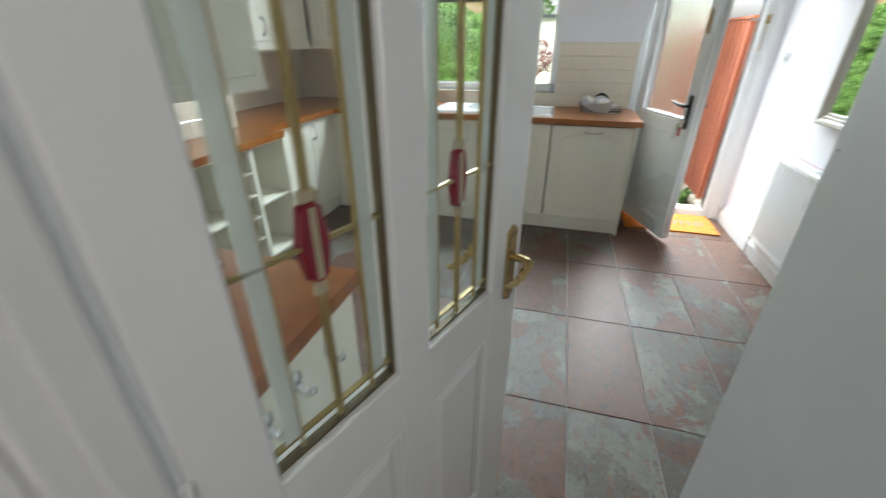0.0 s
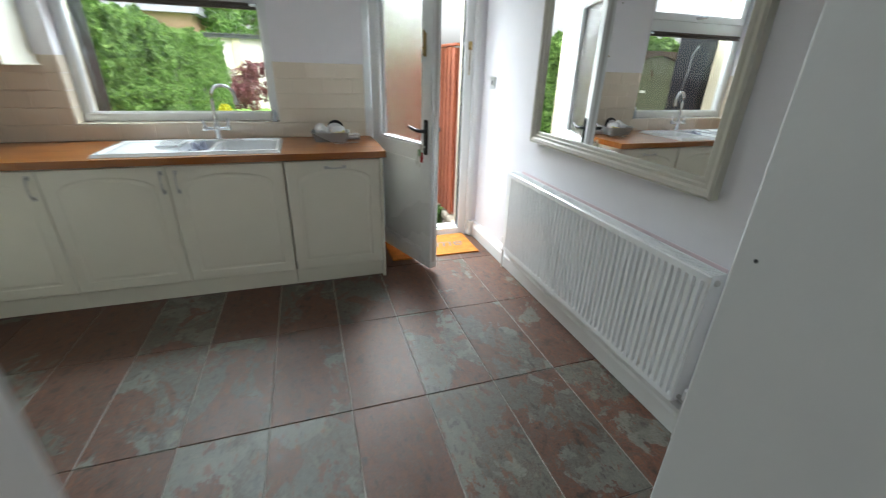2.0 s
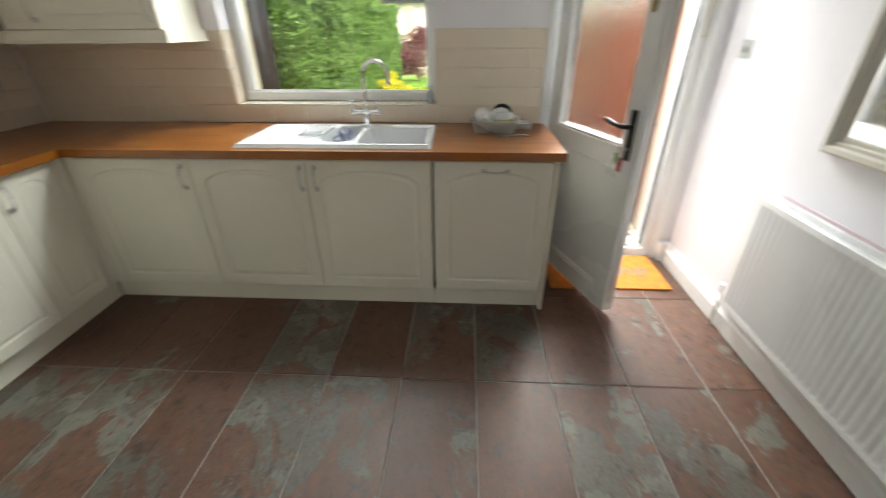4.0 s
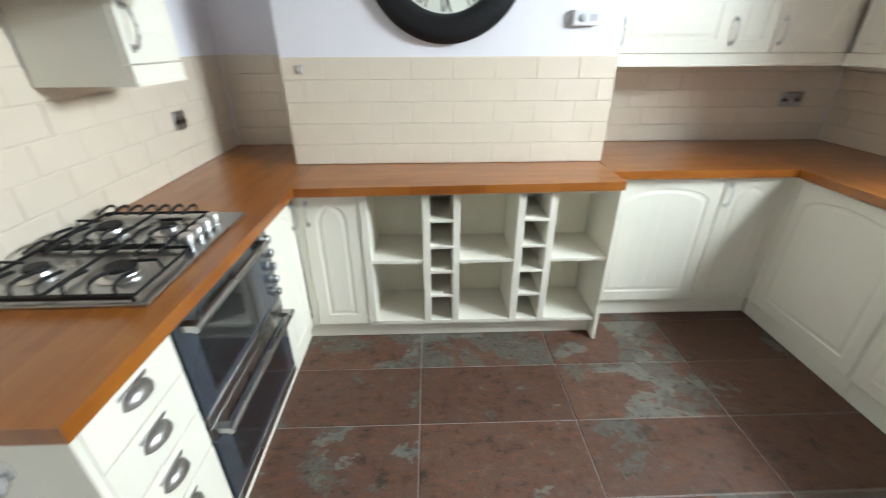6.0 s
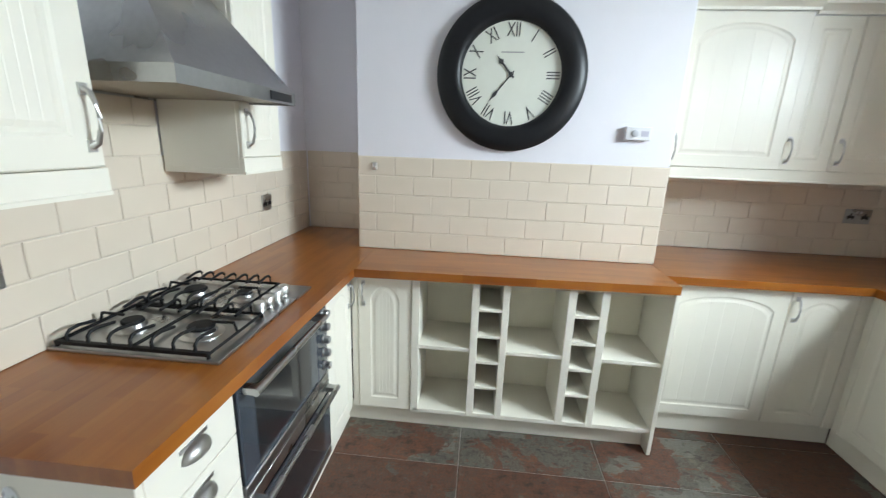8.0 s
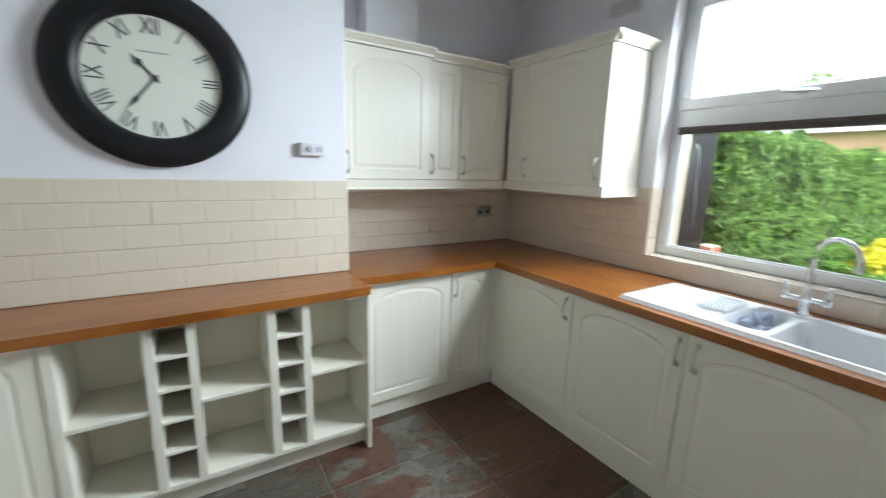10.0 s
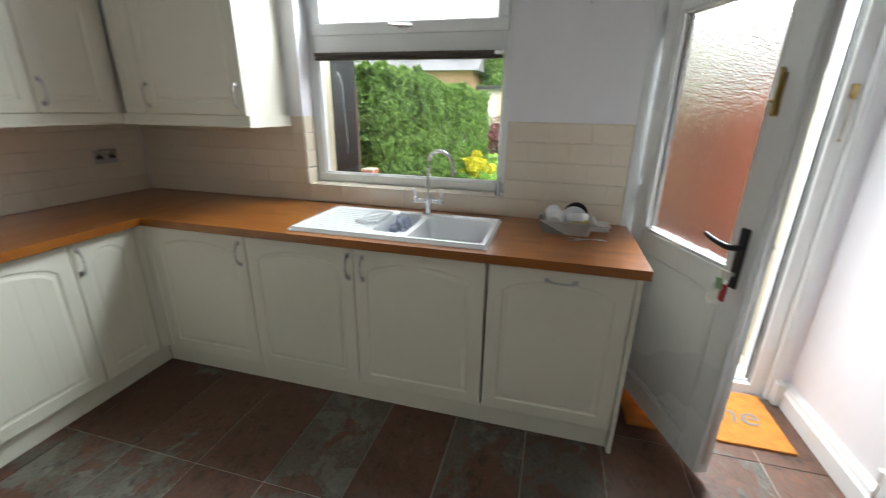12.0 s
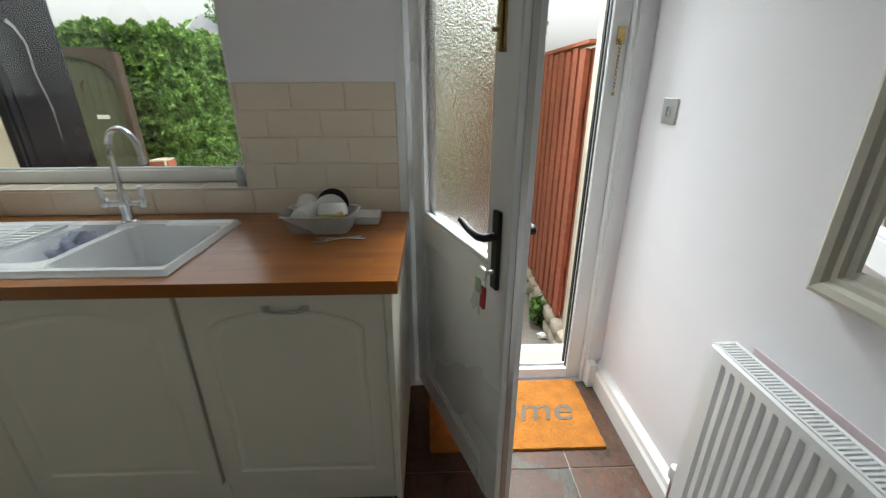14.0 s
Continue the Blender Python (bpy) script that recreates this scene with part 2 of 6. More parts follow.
PAINT = mat("white_wall_paint", (0.79, 0.775, 0.81), 0.6, grain=0.02, scale=9, bump=0.05, bump_scale=160)
# One even colour for the boxed-in corner, greyer than the other walls.
BOARD = mat("dull_grey_white_wall", (0.60, 0.595, 0.58), 0.5, grain=0.03, scale=9, bump=0.05, bump_scale=160)
CEIL = mat("ceiling_paint", (0.82, 0.82, 0.82), 0.8, grain=0.02)
GLOSS = mat("white_gloss_paint", (0.80, 0.80, 0.79), 0.22, grain=0.025, scale=14, bump=0.04, bump_scale=60, coat=0.2)
UPVC = mat("white_plastic_frame", (0.79, 0.80, 0.80), 0.28, grain=0.02, scale=12, bump=0.01)
IVORY = mat("ivory_cabinet_foil", (0.80, 0.765, 0.66), 0.36, grain=0.02, scale=10, bump=0.02, bump_scale=220)
IVORY_IN = mat("ivory_carcass_board", (0.78, 0.74, 0.60), 0.45, grain=0.03, scale=12, bump=0.02)
TILE = mat("cream_glazed_tile", (0.72, 0.63, 0.51), 0.10, grain=0.035, scale=7, bump=0.05, bump_scale=22, coat=0.4)
GROUT = mat("pale_grout", (0.70, 0.62, 0.53), 0.9, grain=0.08, scale=90)
FLOOR_GROUT = mat("floor_grout", (0.36, 0.32, 0.29), 0.85, grain=0.12, scale=60)
SLATE = slate_mat()
WOOD_X, WOOD_Y = stave_mat("oak_block_worktop", False), stave_mat("oak_block_worktop_turned", True)
CHROME = mat("chrome", (0.72, 0.73, 0.74), 0.12, 1.0, grain=0.02, bump=0)
SATIN = mat("satin_nickel", (0.60, 0.59, 0.575), 0.32, 1.0, grain=0.04, scale=80, bump=0.02)
STEEL = mat("brushed_steel", (0.43, 0.43, 0.43), 0.28, 1.0, grain=0.08, scale=60, bump=0.03)
BRASS = mat("polished_brass", (0.46, 0.34, 0.15), 0.25, 1.0, grain=0.1, scale=50, bump=0.02)
IRON = mat("black_cast_iron", (0.009, 0.009, 0.010), 0.55, grain=0.2, scale=120, bump=0.1, spec=0.25)
BLACK = mat("black_satin_paint", (0.008, 0.0085, 0.010), 0.38, grain=0.15, scale=30, bump=0.02, spec=0.35)
DARKGLASS = mat("dark_oven_glass", (0.012, 0.013, 0.016), 0.06, grain=0.05, bump=0, coat=0.5)
CERAMIC = mat("white_ceramic", (0.78, 0.79, 0.80), 0.12, grain=0.015, scale=10, bump=0, coat=0.4)
DIAL = mat("clock_face_paper", (0.72, 0.735, 0.64), 0.5, grain=0.03, scale=20, bump=0)
INK = mat("grey_black_ink", (0.05, 0.05, 0.05), 0.7, bump=0)
RAD = mat("white_radiator_enamel", (0.80, 0.81, 0.815), 0.25, grain=0.015, scale=10, bump=0)
COIR = mat("orange_coir", (0.52, 0.19, 0.03), 0.95, grain=0.35, scale=240, bump=0.9, bump_scale=420)
GREYDYE = mat("grey_dye", (0.21, 0.185, 0.16), 0.95, grain=0.25, scale=200, bump=0.8, bump_scale=420)
MIRROR = mat("mirror_silver", (0.90, 0.91, 0.91), 0.0, 1.0, grain=0.0, bump=0)
MIRROR.node_tree.nodes["Principled BSDF"].inputs["Roughness"].default_value = 0.0
for lk in [k for k in MIRROR.node_tree.links if k.to_socket.name == "Roughness"]:
    MIRROR.node_tree.links.remove(lk)
CHAMPAGNE = mat("greyed_cream_frame", (0.50, 0.475, 0.41), 0.35, grain=0.05, scale=30, bump=0.04)
BROWNBLIND = mat("brown_blind_slats", (0.07, 0.05, 0.04), 0.5, grain=0.1)
GLASS = pane_mat("clear_glass", (0.97, 0.985, 0.98))
OBSCURE = obscure_mat()
RUBBER = mat("black_seal", (0.012, 0.012, 0.012), 0.6, bump=0)
CREAMRENDER = mat("cream_outside_render", (0.62, 0.55, 0.40), 0.85, grain=0.08, scale=60, bump=0.2)
HALLFLOOR = mat("brown_hall_carpet", (0.13, 0.075, 0.045), 0.95, grain=0.2, scale=150, bump=0.6)

# ---- building helpers ----
ORIGIN = {}


def thing(name, label, category, base=(0, 0, 0), m=None, group="", kind=""):
    """A top-level Empty. With base its parts are given in world metres, with m in the thing's own axes."""
    ob = new(name)
    ob.empty_display_size = 0.05
    ob.matrix_basis = m if m is not None else Matrix.Translation(base)
    ORIGIN[ob] = Matrix.Identity(4) if m is not None else Matrix.Translation(base).inverted()
    return tagged(ob, label, category, group, kind)


def finish(bm, name, material, smooth=False, bevel=0.0, seg=1):
    if bevel:
        edges = [e for e in bm.edges if len(e.link_faces) == 2 and e.calc_face_angle(0) > 0.6]
        bmesh.ops.bevel(bm, geom=edges, offset=bevel, segments=seg, affect="EDGES", profile=0.6, clamp_overlap=True)
    bmesh.ops.recalc_face_normals(bm, faces=bm.faces)
    me = bpy.data.meshes.new(name)
    bm.to_mesh(me)
    bm.free()
    me.materials.append(material)
    if smooth:
        for p in me.polygons:
            p.use_smooth = True
        me.set_sharp_from_angle(angle=radians(38))
    return me


def part(name, bm, material, parent, label="", smooth=False, bevel=0.0, seg=1):
    ob = new(name, finish(bm, name, material, smooth, bevel, seg))
    ob.parent = parent
    if parent in ORIGIN:
        ob.matrix_parent_inverse = ORIGIN[parent]
    return tagged(ob, label)


def solo(name, bm, material, label="", category="", kind="", smooth=False, bevel=0.0, seg=1):
    return tagged(new(name, finish(bm, name, material, smooth, bevel, seg)), label, category, kind=kind)


def box(x0, x1, y0, y1, z0, z1, bm=None):
    bm = bm or bmesh.new()
    r = bmesh.ops.create_cube(bm, size=1.0)
    for v in r["verts"]:
        v.co = Vector(((x0 + x1) / 2 + v.co.x * (x1 - x0), (y0 + y1) / 2 + v.co.y * (y1 - y0), (z0 + z1) / 2 + v.co.z * (z1 - z0)))
    return bm


def boxes(*rows):
    bm = bmesh.new()
    for r in rows:
        box(*r, bm=bm)
    return bm


def moved(bm, m):
    bmesh.ops.transform(bm, matrix=m, verts=bm.verts)
    return bm


def rod(points, radius, sides=10, closed=False, bm=None, taper=None):
    """A tube swept along points."""
    bm = bm or bmesh.new()
    pts = [Vector(p) for p in points]
    rings, up = [], Vector((0.031, 0.017, 1)).normalized()
    for i, p in enumerate(pts):
        a, b = pts[i - 1] if (i or closed) else p, pts[(i + 1) % len(pts)] if (i < len(pts) - 1 or closed) else p
        d = (b - a).normalized()
        s = d.cross(up)
        s = s.normalized() if s.length > 0.08 else d.cross(Vector((1, 0, 0.02))).normalized()
        u = s.cross(d).normalized()
        r = radius * (taper[i] if taper else 1)
        rings.append([bm.verts.new(p + r * (math.cos(k * math.tau / sides) * s + math.sin(k * math.tau / sides) * u)) for k in range(sides)])
    pairs = list(zip(rings, rings[1:])) + ([(rings[-1], rings[0])] if closed else [])
    for a, b in pairs:
        for k in range(sides):
            bm.faces.new((a[k], a[(k + 1) % sides], b[(k + 1) % sides], b[k]))
    if not closed:
        bm.faces.new(rings[0]), bm.faces.new(rings[-1])
    return bm


def lathe(profile, sides=32, m=None, bm=None):
    """A turned body about z from (radius, height) pairs."""
    bm = bm or bmesh.new()
    fresh, rings = [], []
    for r, z in profile:
        ring = [bm.verts.new((r * math.cos(k * math.tau / sides), r * math.sin(k * math.tau / sides), z)) for k in range(sides)]
        rings.append(ring), fresh.extend(ring)
    for a, b in zip(rings, rings[1:]):
        for k in range(sides):
            bm.faces.new((a[k], a[(k + 1) % sides], b[(k + 1) % sides], b[k]))
    bm.faces.new(rings[0]), bm.faces.new(rings[-1])
    if m is not None:
        bmesh.ops.transform(bm, matrix=m, verts=fresh)
    return bm


def prism(outline, z0, z1, bm=None):
    bm = bm or bmesh.new()
    lo, hi = [bm.verts.new((x, y, z0)) for x, y in outline], [bm.verts.new((x, y, z1)) for x, y in outline]
    bm.faces.new(lo), bm.faces.new(hi)
    for i in range(len(lo)):
        j = (i + 1) % len(lo)
        bm.faces.new((lo[i], lo[j], hi[j], hi[i]))
    return bm


def extruded(profile, path_a, path_b, across, up=Vector((0, 0, 1))):
    """A moulding: (out, up) profile run straight from path_a to path_b, out along across."""
    bm = bmesh.new()
    a, b = ([bm.verts.new(Vector(p) + o * Vector(across) + h * up) for o, h in profile] for p in (path_a, path_b))
    bm.faces.new(a), bm.faces.new(b)
    for i in range(len(a)):
        j = (i + 1) % len(a)
        bm.faces.new((a[i], a[j], b[j], b[i]))
    return bm


# faces that look south, east and north, for fronts built facing -y
SOUTH = lambda x, y, z: pose(x, y, z)
EAST = lambda x, y, z: pose(x, y, z, 0, 0, 90)
NORTH = lambda x, y, z: pose(x, y, z, 0, 0, 180)
WEST = lambda x, y, z: pose(x, y, z, 0, 0, -90)


def panel_front(w, h, t=0.019, arch=0.06, grooves=0, margin=0.062):
    """A pressed cabinet door from x 0..w, z 0..h, front at y=-t, with a routed panel, arched at its head."""
    mg = min(margin, w * 0.24)
    xs = [mg + (w - 2 * mg) * i / 14 for i in range(15)]
    depth = {x: 0.0 for x in xs}
    for k in range(grooves):
        c = mg + (w - 2 * mg) * (k + 1) / (grooves + 1)
        for dx, d in ((-0.0025, 0.0), (0.0, 0.0007), (0.0025, 0.0)):
            xs.append(c + dx)
            depth[c + dx] = d
    xs = sorted(set(xs))

    def head(x, inset):
        u = (x - w / 2) / (w / 2 - mg)
        return h - mg - inset - arch * (abs(u) ** 2.2 if arch else 0) + (0.012 if arch and abs(u) < 0.96 else 0)
    bm = bmesh.new()

    def loop(inset, y):
        k = (w / 2 - mg - inset) / (w / 2 - mg)
        low = [bm.verts.new((w / 2 + (x - w / 2) * k, y, mg + inset)) for x in xs]
        top = [bm.verts.new((w / 2 + (x - w / 2) * k, y, head(x, inset))) for x in xs]
        return low, top

    def rect(inset, y):
        k = (w / 2 - inset) / (w / 2 - mg)
        low = [bm.verts.new((w / 2 + (x - w / 2) * k, y, inset)) for x in xs]
        top = [bm.verts.new((w / 2 + (x - w / 2) * k, y, h - inset)) for x in xs]
        return low, top
    rings = [rect(0, 0), rect(0, -t + 0.004), rect(0.004, -t), loop(0, -t), loop(0.007, -t + 0.004), loop(0.016, -t + 0.004), loop(0.028, -t + 0.001)]
    for (la, ta), (lb, tb) in zip(rings, rings[1:]):
        ra, rb = la + ta[::-1], lb + tb[::-1]
        for i in range(len(ra)):
            j = (i + 1) % len(ra)
            bm.faces.new((ra[i], ra[j], rb[j], rb[i]))
    low, top = rings[-1]
    for i, x in enumerate(xs):
        low[i].co.y += depth[x]
        top[i].co.y += depth[x]
    for i in range(len(xs) - 1):
        bm.faces.new((low[i], low[i + 1], top[i + 1], top[i]))
    bm.faces.new(rings[0][0] + rings[0][1][::-1])
    return bm


def bow_handle(length=0.128, upright=True):
    """A bowed bar handle with flat feet, its middle at the origin, proud of a face at y=0."""
    bm = bmesh.new()
    half = length / 2
    pts = [(0, -0.004, -half), (0, -0.018, -half + 0.006), (0, -0.027, -half + 0.03), (0, -0.030, 0), (0, -0.027, half - 0.03), (0, -0.018, half - 0.006), (0, -0.004, half)]
    rod(pts, 0.0052, 8, bm=bm, taper=[1.5, 1.1, 0.9, 0.85, 0.9, 1.1, 1.5])
    for z in (-half, half):
        box(-0.009, 0.009, -0.005, 0, z - 0.012, z + 0.012, bm=bm)
    if not upright:
        bmesh.ops.rotate(bm, verts=bm.verts, matrix=Matrix.Rotation(radians(90), 3, "Y"))
    return bm


def cup_handle(w=0.09, h=0.032, d=0.026):
    """A cup pull: a quarter shell, open below, on a face at y=0."""
    bm = bmesh.new()
    n, k = 14, 6
    rows = []
    for i in range(k + 1):
        a = math.pi / 2 * i / k
        row = []
        for j in range(n + 1):
            b = math.pi * j / n
            row.append(bm.verts.new((-w / 2 * math.cos(b) * (0.25 + 0.75 * math.cos(a)) if i else -w / 2 * math.cos(b), -d * math.sin(b) * math.cos(a) - 0.001, h * math.sin(a) - h / 2)))
        rows.append(row)
    for a, b in zip(rows, rows[1:]):
        for j in range(n):
            bm.faces.new((a[j], a[j + 1], b[j + 1], b[j]))
    bmesh.ops.solidify(bm, geom=bm.faces[:], thickness=0.0016)
    box(-w / 2, w / 2, -0.002, 0, h / 2 - 0.004, h / 2 + 0.006, bm=bm)
    return bm


def cab_door(parent, face, at, w, h, handle=None, arch=0.05, grooves=0, t=0.019, name="door"):
    """A door on a cabinet. face: SOUTH, EAST or NORTH; at: lower left corner of its back; handle: (x, z, upright) on it."""
    m = face(*at)
    d = part(name, moved(panel_front(w, h, t, arch, grooves), m), IVORY, parent)
    if handle:
        hx, hz, up = handle
        part("handle", moved(bow_handle(0.112, up), m @ Matrix.Translation((hx, -t, hz))), SATIN, d, "satin nickel bow handle", smooth=True)
    return d


# ---- the room ----
W, CH = 4.07, 2.78          # east wall, ceiling
S = -3.695                  # south wall face
WT = 0.91                   # worktop top
TH = 0.33                   # outside wall thickness

floor = thing("floor", "rust and grey riven slate-look floor tiles", "floor", (0, 0, -0.012), kind="structure")
part("screed", box(-0.12, W + 0.12, S - 0.13, 0.0, -0.12, -0.004), FLOOR_GROUT, floor)
solo("hall_floor", box(1.9, 3.4, -6.2, S - 0.13, -0.12, 0.0), HALLFLOOR, "brown carpeted hall floor", "floor", "structure")

WX0, WX1, WZ0, WZ1 = 1.266, 2.493, 1.015, 2.50      # window opening
DX0, DX1, DZ1 = 3.135, 4.0, 2.08                   # back door opening
wall_north = thing("wall_north", "white painted wall with cream tiled splashback", "wall", (0, 0, 0), kind="structure")
part("masonry", boxes((-0.12, WX0, 0, TH, -0.3, CH), (WX0, WX1, 0, TH, -0.3, WZ0), (WX0, WX1, 0, TH, WZ1, CH), (WX1, DX0, 0, TH, -0.3, CH),
                      (DX0, DX1, 0, TH, DZ1, CH), (DX0, DX1, 0.0, TH, -0.3, -0.004), (DX1, W + 0.12, 0, TH, -0.3, CH)), PAINT, wall_north)
part("outer_render", boxes((-2.0, WX0 + 0.004, TH, TH + 0.02, -0.3, 5.2), (WX0 + 0.004, WX1 - 0.004, TH, TH + 0.02, -0.3, WZ0 - 0.02), (WX0 + 0.004, WX1 - 0.004, TH, TH + 0.02, WZ1, 5.2),
                           (WX1 - 0.004, DX0 + 0.004, TH, TH + 0.02, -0.3, 5.2), (DX0 + 0.004, DX1 - 0.004, TH, TH + 0.02, DZ1, 5.2), (DX1 - 0.004, W + 0.02, TH, TH + 0.02, -0.3, 5.2),
                           (WX0 - 0.001, WX0 + 0.006, 0.19, TH, WZ0, WZ1), (WX1 - 0.006, WX1 + 0.001, 0.19, TH, WZ0, WZ1)), CREAMRENDER, wall_north)
wall_west = thing("wall_west", "white painted alcove wall with tiled splashback", "wall", (0, -1.85, 0), kind="structure")
part("masonry", box(-0.12, 0, S - 0.13, 0, -0.1, CH), PAINT, wall_west)
part("boxing", box(0.0, 0.12, -1.34, -0.98, 2.26, CH), PAINT, wall_west, "white boxed-in pipes", bevel=0.003)
BX, BY0, BY1 = 0.475, -3.2, -1.597
chimney = thing("wall_chimney_breast", "white chimney breast with cream tiled lower band", "wall", (0.24, -2.4, 0), kind="structure")
part("masonry", box(0, BX, BY0, BY1, 0, CH), PAINT, chimney, bevel=0.004)
wall_south = thing("wall_south", "white wall with cream tiles and a doorway", "wall", (1.1, S, 0), kind="structure")
part("masonry", boxes((-0.12, 2.17, S - 0.13, S, -0.1, CH), (2.17, 3.03, S - 0.13, S, 2.02, CH), (3.03, 3.4, S - 0.13, S, -0.1, CH)), PAINT, wall_south)
wall_east = thing("wall_east", "plain white painted wall", "wall", (W, -1.8, 0), kind="structure")
part("masonry", box(W, W + 0.12, S - 0.13, 0, -0.1, CH), PAINT, wall_east)
part("old_paint_patch", box(W - 0.004, W - 0.0002, -2.36, -0.80, 0.2, 0.768), mat("old_pink_paint", (0.72, 0.60, 0.63), 0.7, grain=0.06, scale=30), wall_east, "strip of old pink paint behind the radiator")
cupboard = thing("wall_cupboard", "boxed-in dull grey-white corner", "wall", (3.5, -3.4, 0), kind="structure")
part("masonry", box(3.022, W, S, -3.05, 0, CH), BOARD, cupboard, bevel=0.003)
part("screw_plug", lathe(((0.0018, 0), (0.0018, 0.001)), 10, pose(3.0222, -3.070, 1.262, 0, -90, 0)), INK, cupboard, "small dark screw hole")
solo("ceiling", box(-0.12, W + 0.12, -6.3, TH, CH, CH + 0.1), CEIL, "plain white ceiling", "ceiling", "structure")
solo("wall_hall_west", box(1.95, 2.05, -6.2, S - 0.13, -0.1, CH), PAINT, "white hall wall", "wall", "structure")
solo("wall_hall_east", box(3.18, 3.3, -6.2, S - 0.13, -0.1, CH), PAINT, "white hall wall", "wall", "structure")
solo("wall_hall_end", box(2.05, 3.18, -6.2, -6.1, -0.1, CH), PAINT, "white hall end wall", "wall", "structure")

SKIRT = ((0, 0), (0.042, 0), (0.042, 0.085), (0.034, 0.098), (0.030, 0.118), (0.012, 0.128), (0, 0.13))
base = thing("baseboard", "white gloss skirting board", "skirting board", (W, -1.5, 0), kind="structure")
part("east_run", extruded(SKIRT, (W, -3.052, 0), (W, -0.004, 0), (-1, 0, 0)), GLOSS, base)
part("corner_block", box(3.995, 4.036, -0.05, -0.001, 0, 0.135), GLOSS, base, bevel=0.004)
part("cupboard_run", extruded(SKIRT, (3.072, -3.052, 0), (4.03, -3.052, 0), (0, 0.5, 0)), GLOSS, base)

# doorway lining to the hall
lining = thing("door_lining", "white gloss door lining and architrave", "door frame", (2.2, S, 0), kind="structure")
part("jamb", box(2.172, 2.203, S - 0.128, S + 0.004, 0, 2.0), GLOSS, lining, bevel=0.003)
part("jamb", box(3.0, 3.028, S - 0.128, S + 0.004, 0, 2.0), GLOSS, lining, bevel=0.003)
part("head", box(2.172, 3.028, S - 0.128, S + 0.004, 2.0, 2.018), GLOSS, lining)
part("stop", box(2.203, 2.214, S - 0.10, S - 0.06, 0, 2.0), GLOSS, lining, bevel=0.002)
ARCH = ((0, 0), (0.018, 0.004), (0.02, 0.03), (0.012, 0.05), (0.014, 0.062), (0, 0.066))
part("architrave", extruded(ARCH, (2.18, S - 0.13, 0), (2.18, S - 0.13, 2.06), (0, -1, 0), Vector((-1, 0, 0))), GLOSS, lining)

# ---- worktops ----
wood = thing("worktop", "oiled hardwood block worktop running round three walls", "worktop", (0.3, -1.8, 0.87))
RB = 0.006
gx, gy = (0.675, 1.56, 2.48, 3.139), (-0.666, -0.60, -0.16, -0.001)
bm = bmesh.new()
gv = {(i, j, z): bm.verts.new((gx[i], gy[j], z)) for i in range(4) for j in range(4) for z in (0.87, WT)}
for i in range(3):
    for j in range(3):
        if (i, j) == (1, 1):
            continue
        for z in (0.87, WT):
            bm.faces.new([gv[c] for c in ((i, j, z), (i + 1, j, z), (i + 1, j + 1, z), (i, j + 1, z))])
        for (a, b), nb in ((((i, j), (i + 1, j)), (i, j - 1)), (((i + 1, j), (i + 1, j + 1)), (i + 1, j)), (((i + 1, j + 1), (i, j + 1)), (i, j + 1)), (((i, j + 1), (i, j)), (i - 1, j))):
            if nb == (1, 1) or not (0 <= nb[0] < 3 and 0 <= nb[1] < 3):
                bm.faces.new((gv[(*a, 0.87)], gv[(*b, 0.87)], gv[(*b, WT)], gv[(*a, WT)]))
part("north_run", bm, WOOD_X, wood, bevel=RB, seg=2)
part("west_run", prism([(0.0, 0.0), (0.6735, 0.0), (0.6735, -1.607), (0.0, -1.595)], 0.87, WT), WOOD_Y, wood, bevel=RB, seg=2)
part("breast_run", prism([(0.40, -1.6085), (0.836, -1.6085), (0.878, -3.104), (0.40, -3.104)], 0.87, WT), WOOD_Y, wood, bevel=RB, seg=2)
part("south_run", prism([(0.0, S), (2.103, S), (2.103, -3.125), (0.90, -3.1055), (0.0, -3.1055)], 0.87, WT), WOOD_X, wood, bevel=RB, seg=2)

# ---- base units ----


def plinth(parent, *b):
    part("plinth", box(*b), IVORY, parent, bevel=0.002)


FY = -0.615    # back of the north doors
u = thing("corner_base_unit", "ivory base cabinet with an arched panel door", "kitchen cabinet", (0.95, -0.3, 0))
part("body", boxes((0.64, 1.282, FY, -0.02, 0.115, 0.868)), IVORY_IN, u)
part("corner_post", box(0.634, 0.672, FY - 0.017, FY, 0.115, 0.862), IVORY, u, bevel=0.003)
cab_door(u, SOUTH, (0.675, FY, 0.12), 0.606, 0.738, (0.570, 0.645, True))
plinth(u, 0.60, 1.283, -0.602, -0.585, 0.0, 0.112)
u = thing("sink_base_unit", "ivory double-door cabinet under the sink", "kitchen cabinet", (1.9, -0.3, 0))
part("body", boxes((1.285, 1.301, FY, -0.02, 0.115, 0.868), (2.49, 2.503, FY, -0.02, 0.115, 0.868), (1.301, 2.49, FY, -0.02, 0.115, 0.13), (1.301, 2.49, FY, FY + 0.016, 0.76, 0.868)), IVORY_IN, u)
cab_door(u, SOUTH, (1.285, FY, 0.12), 0.590, 0.738, (0.566, 0.645, True), arch=0.05)
cab_door(u, SOUTH, (1.879, FY, 0.12), 0.622, 0.738, (0.046, 0.645, True), arch=0.05)
plinth(u, 1.285, 2.503, -0.602, -0.585, 0.0, 0.112)
u = thing("integrated_dishwasher", "integrated dishwasher behind an ivory panel door", "dishwasher", (2.8, -0.3, 0))
part("body", box(2.512, 3.096, FY, -0.03, 0.115, 0.866), RUBBER, u)
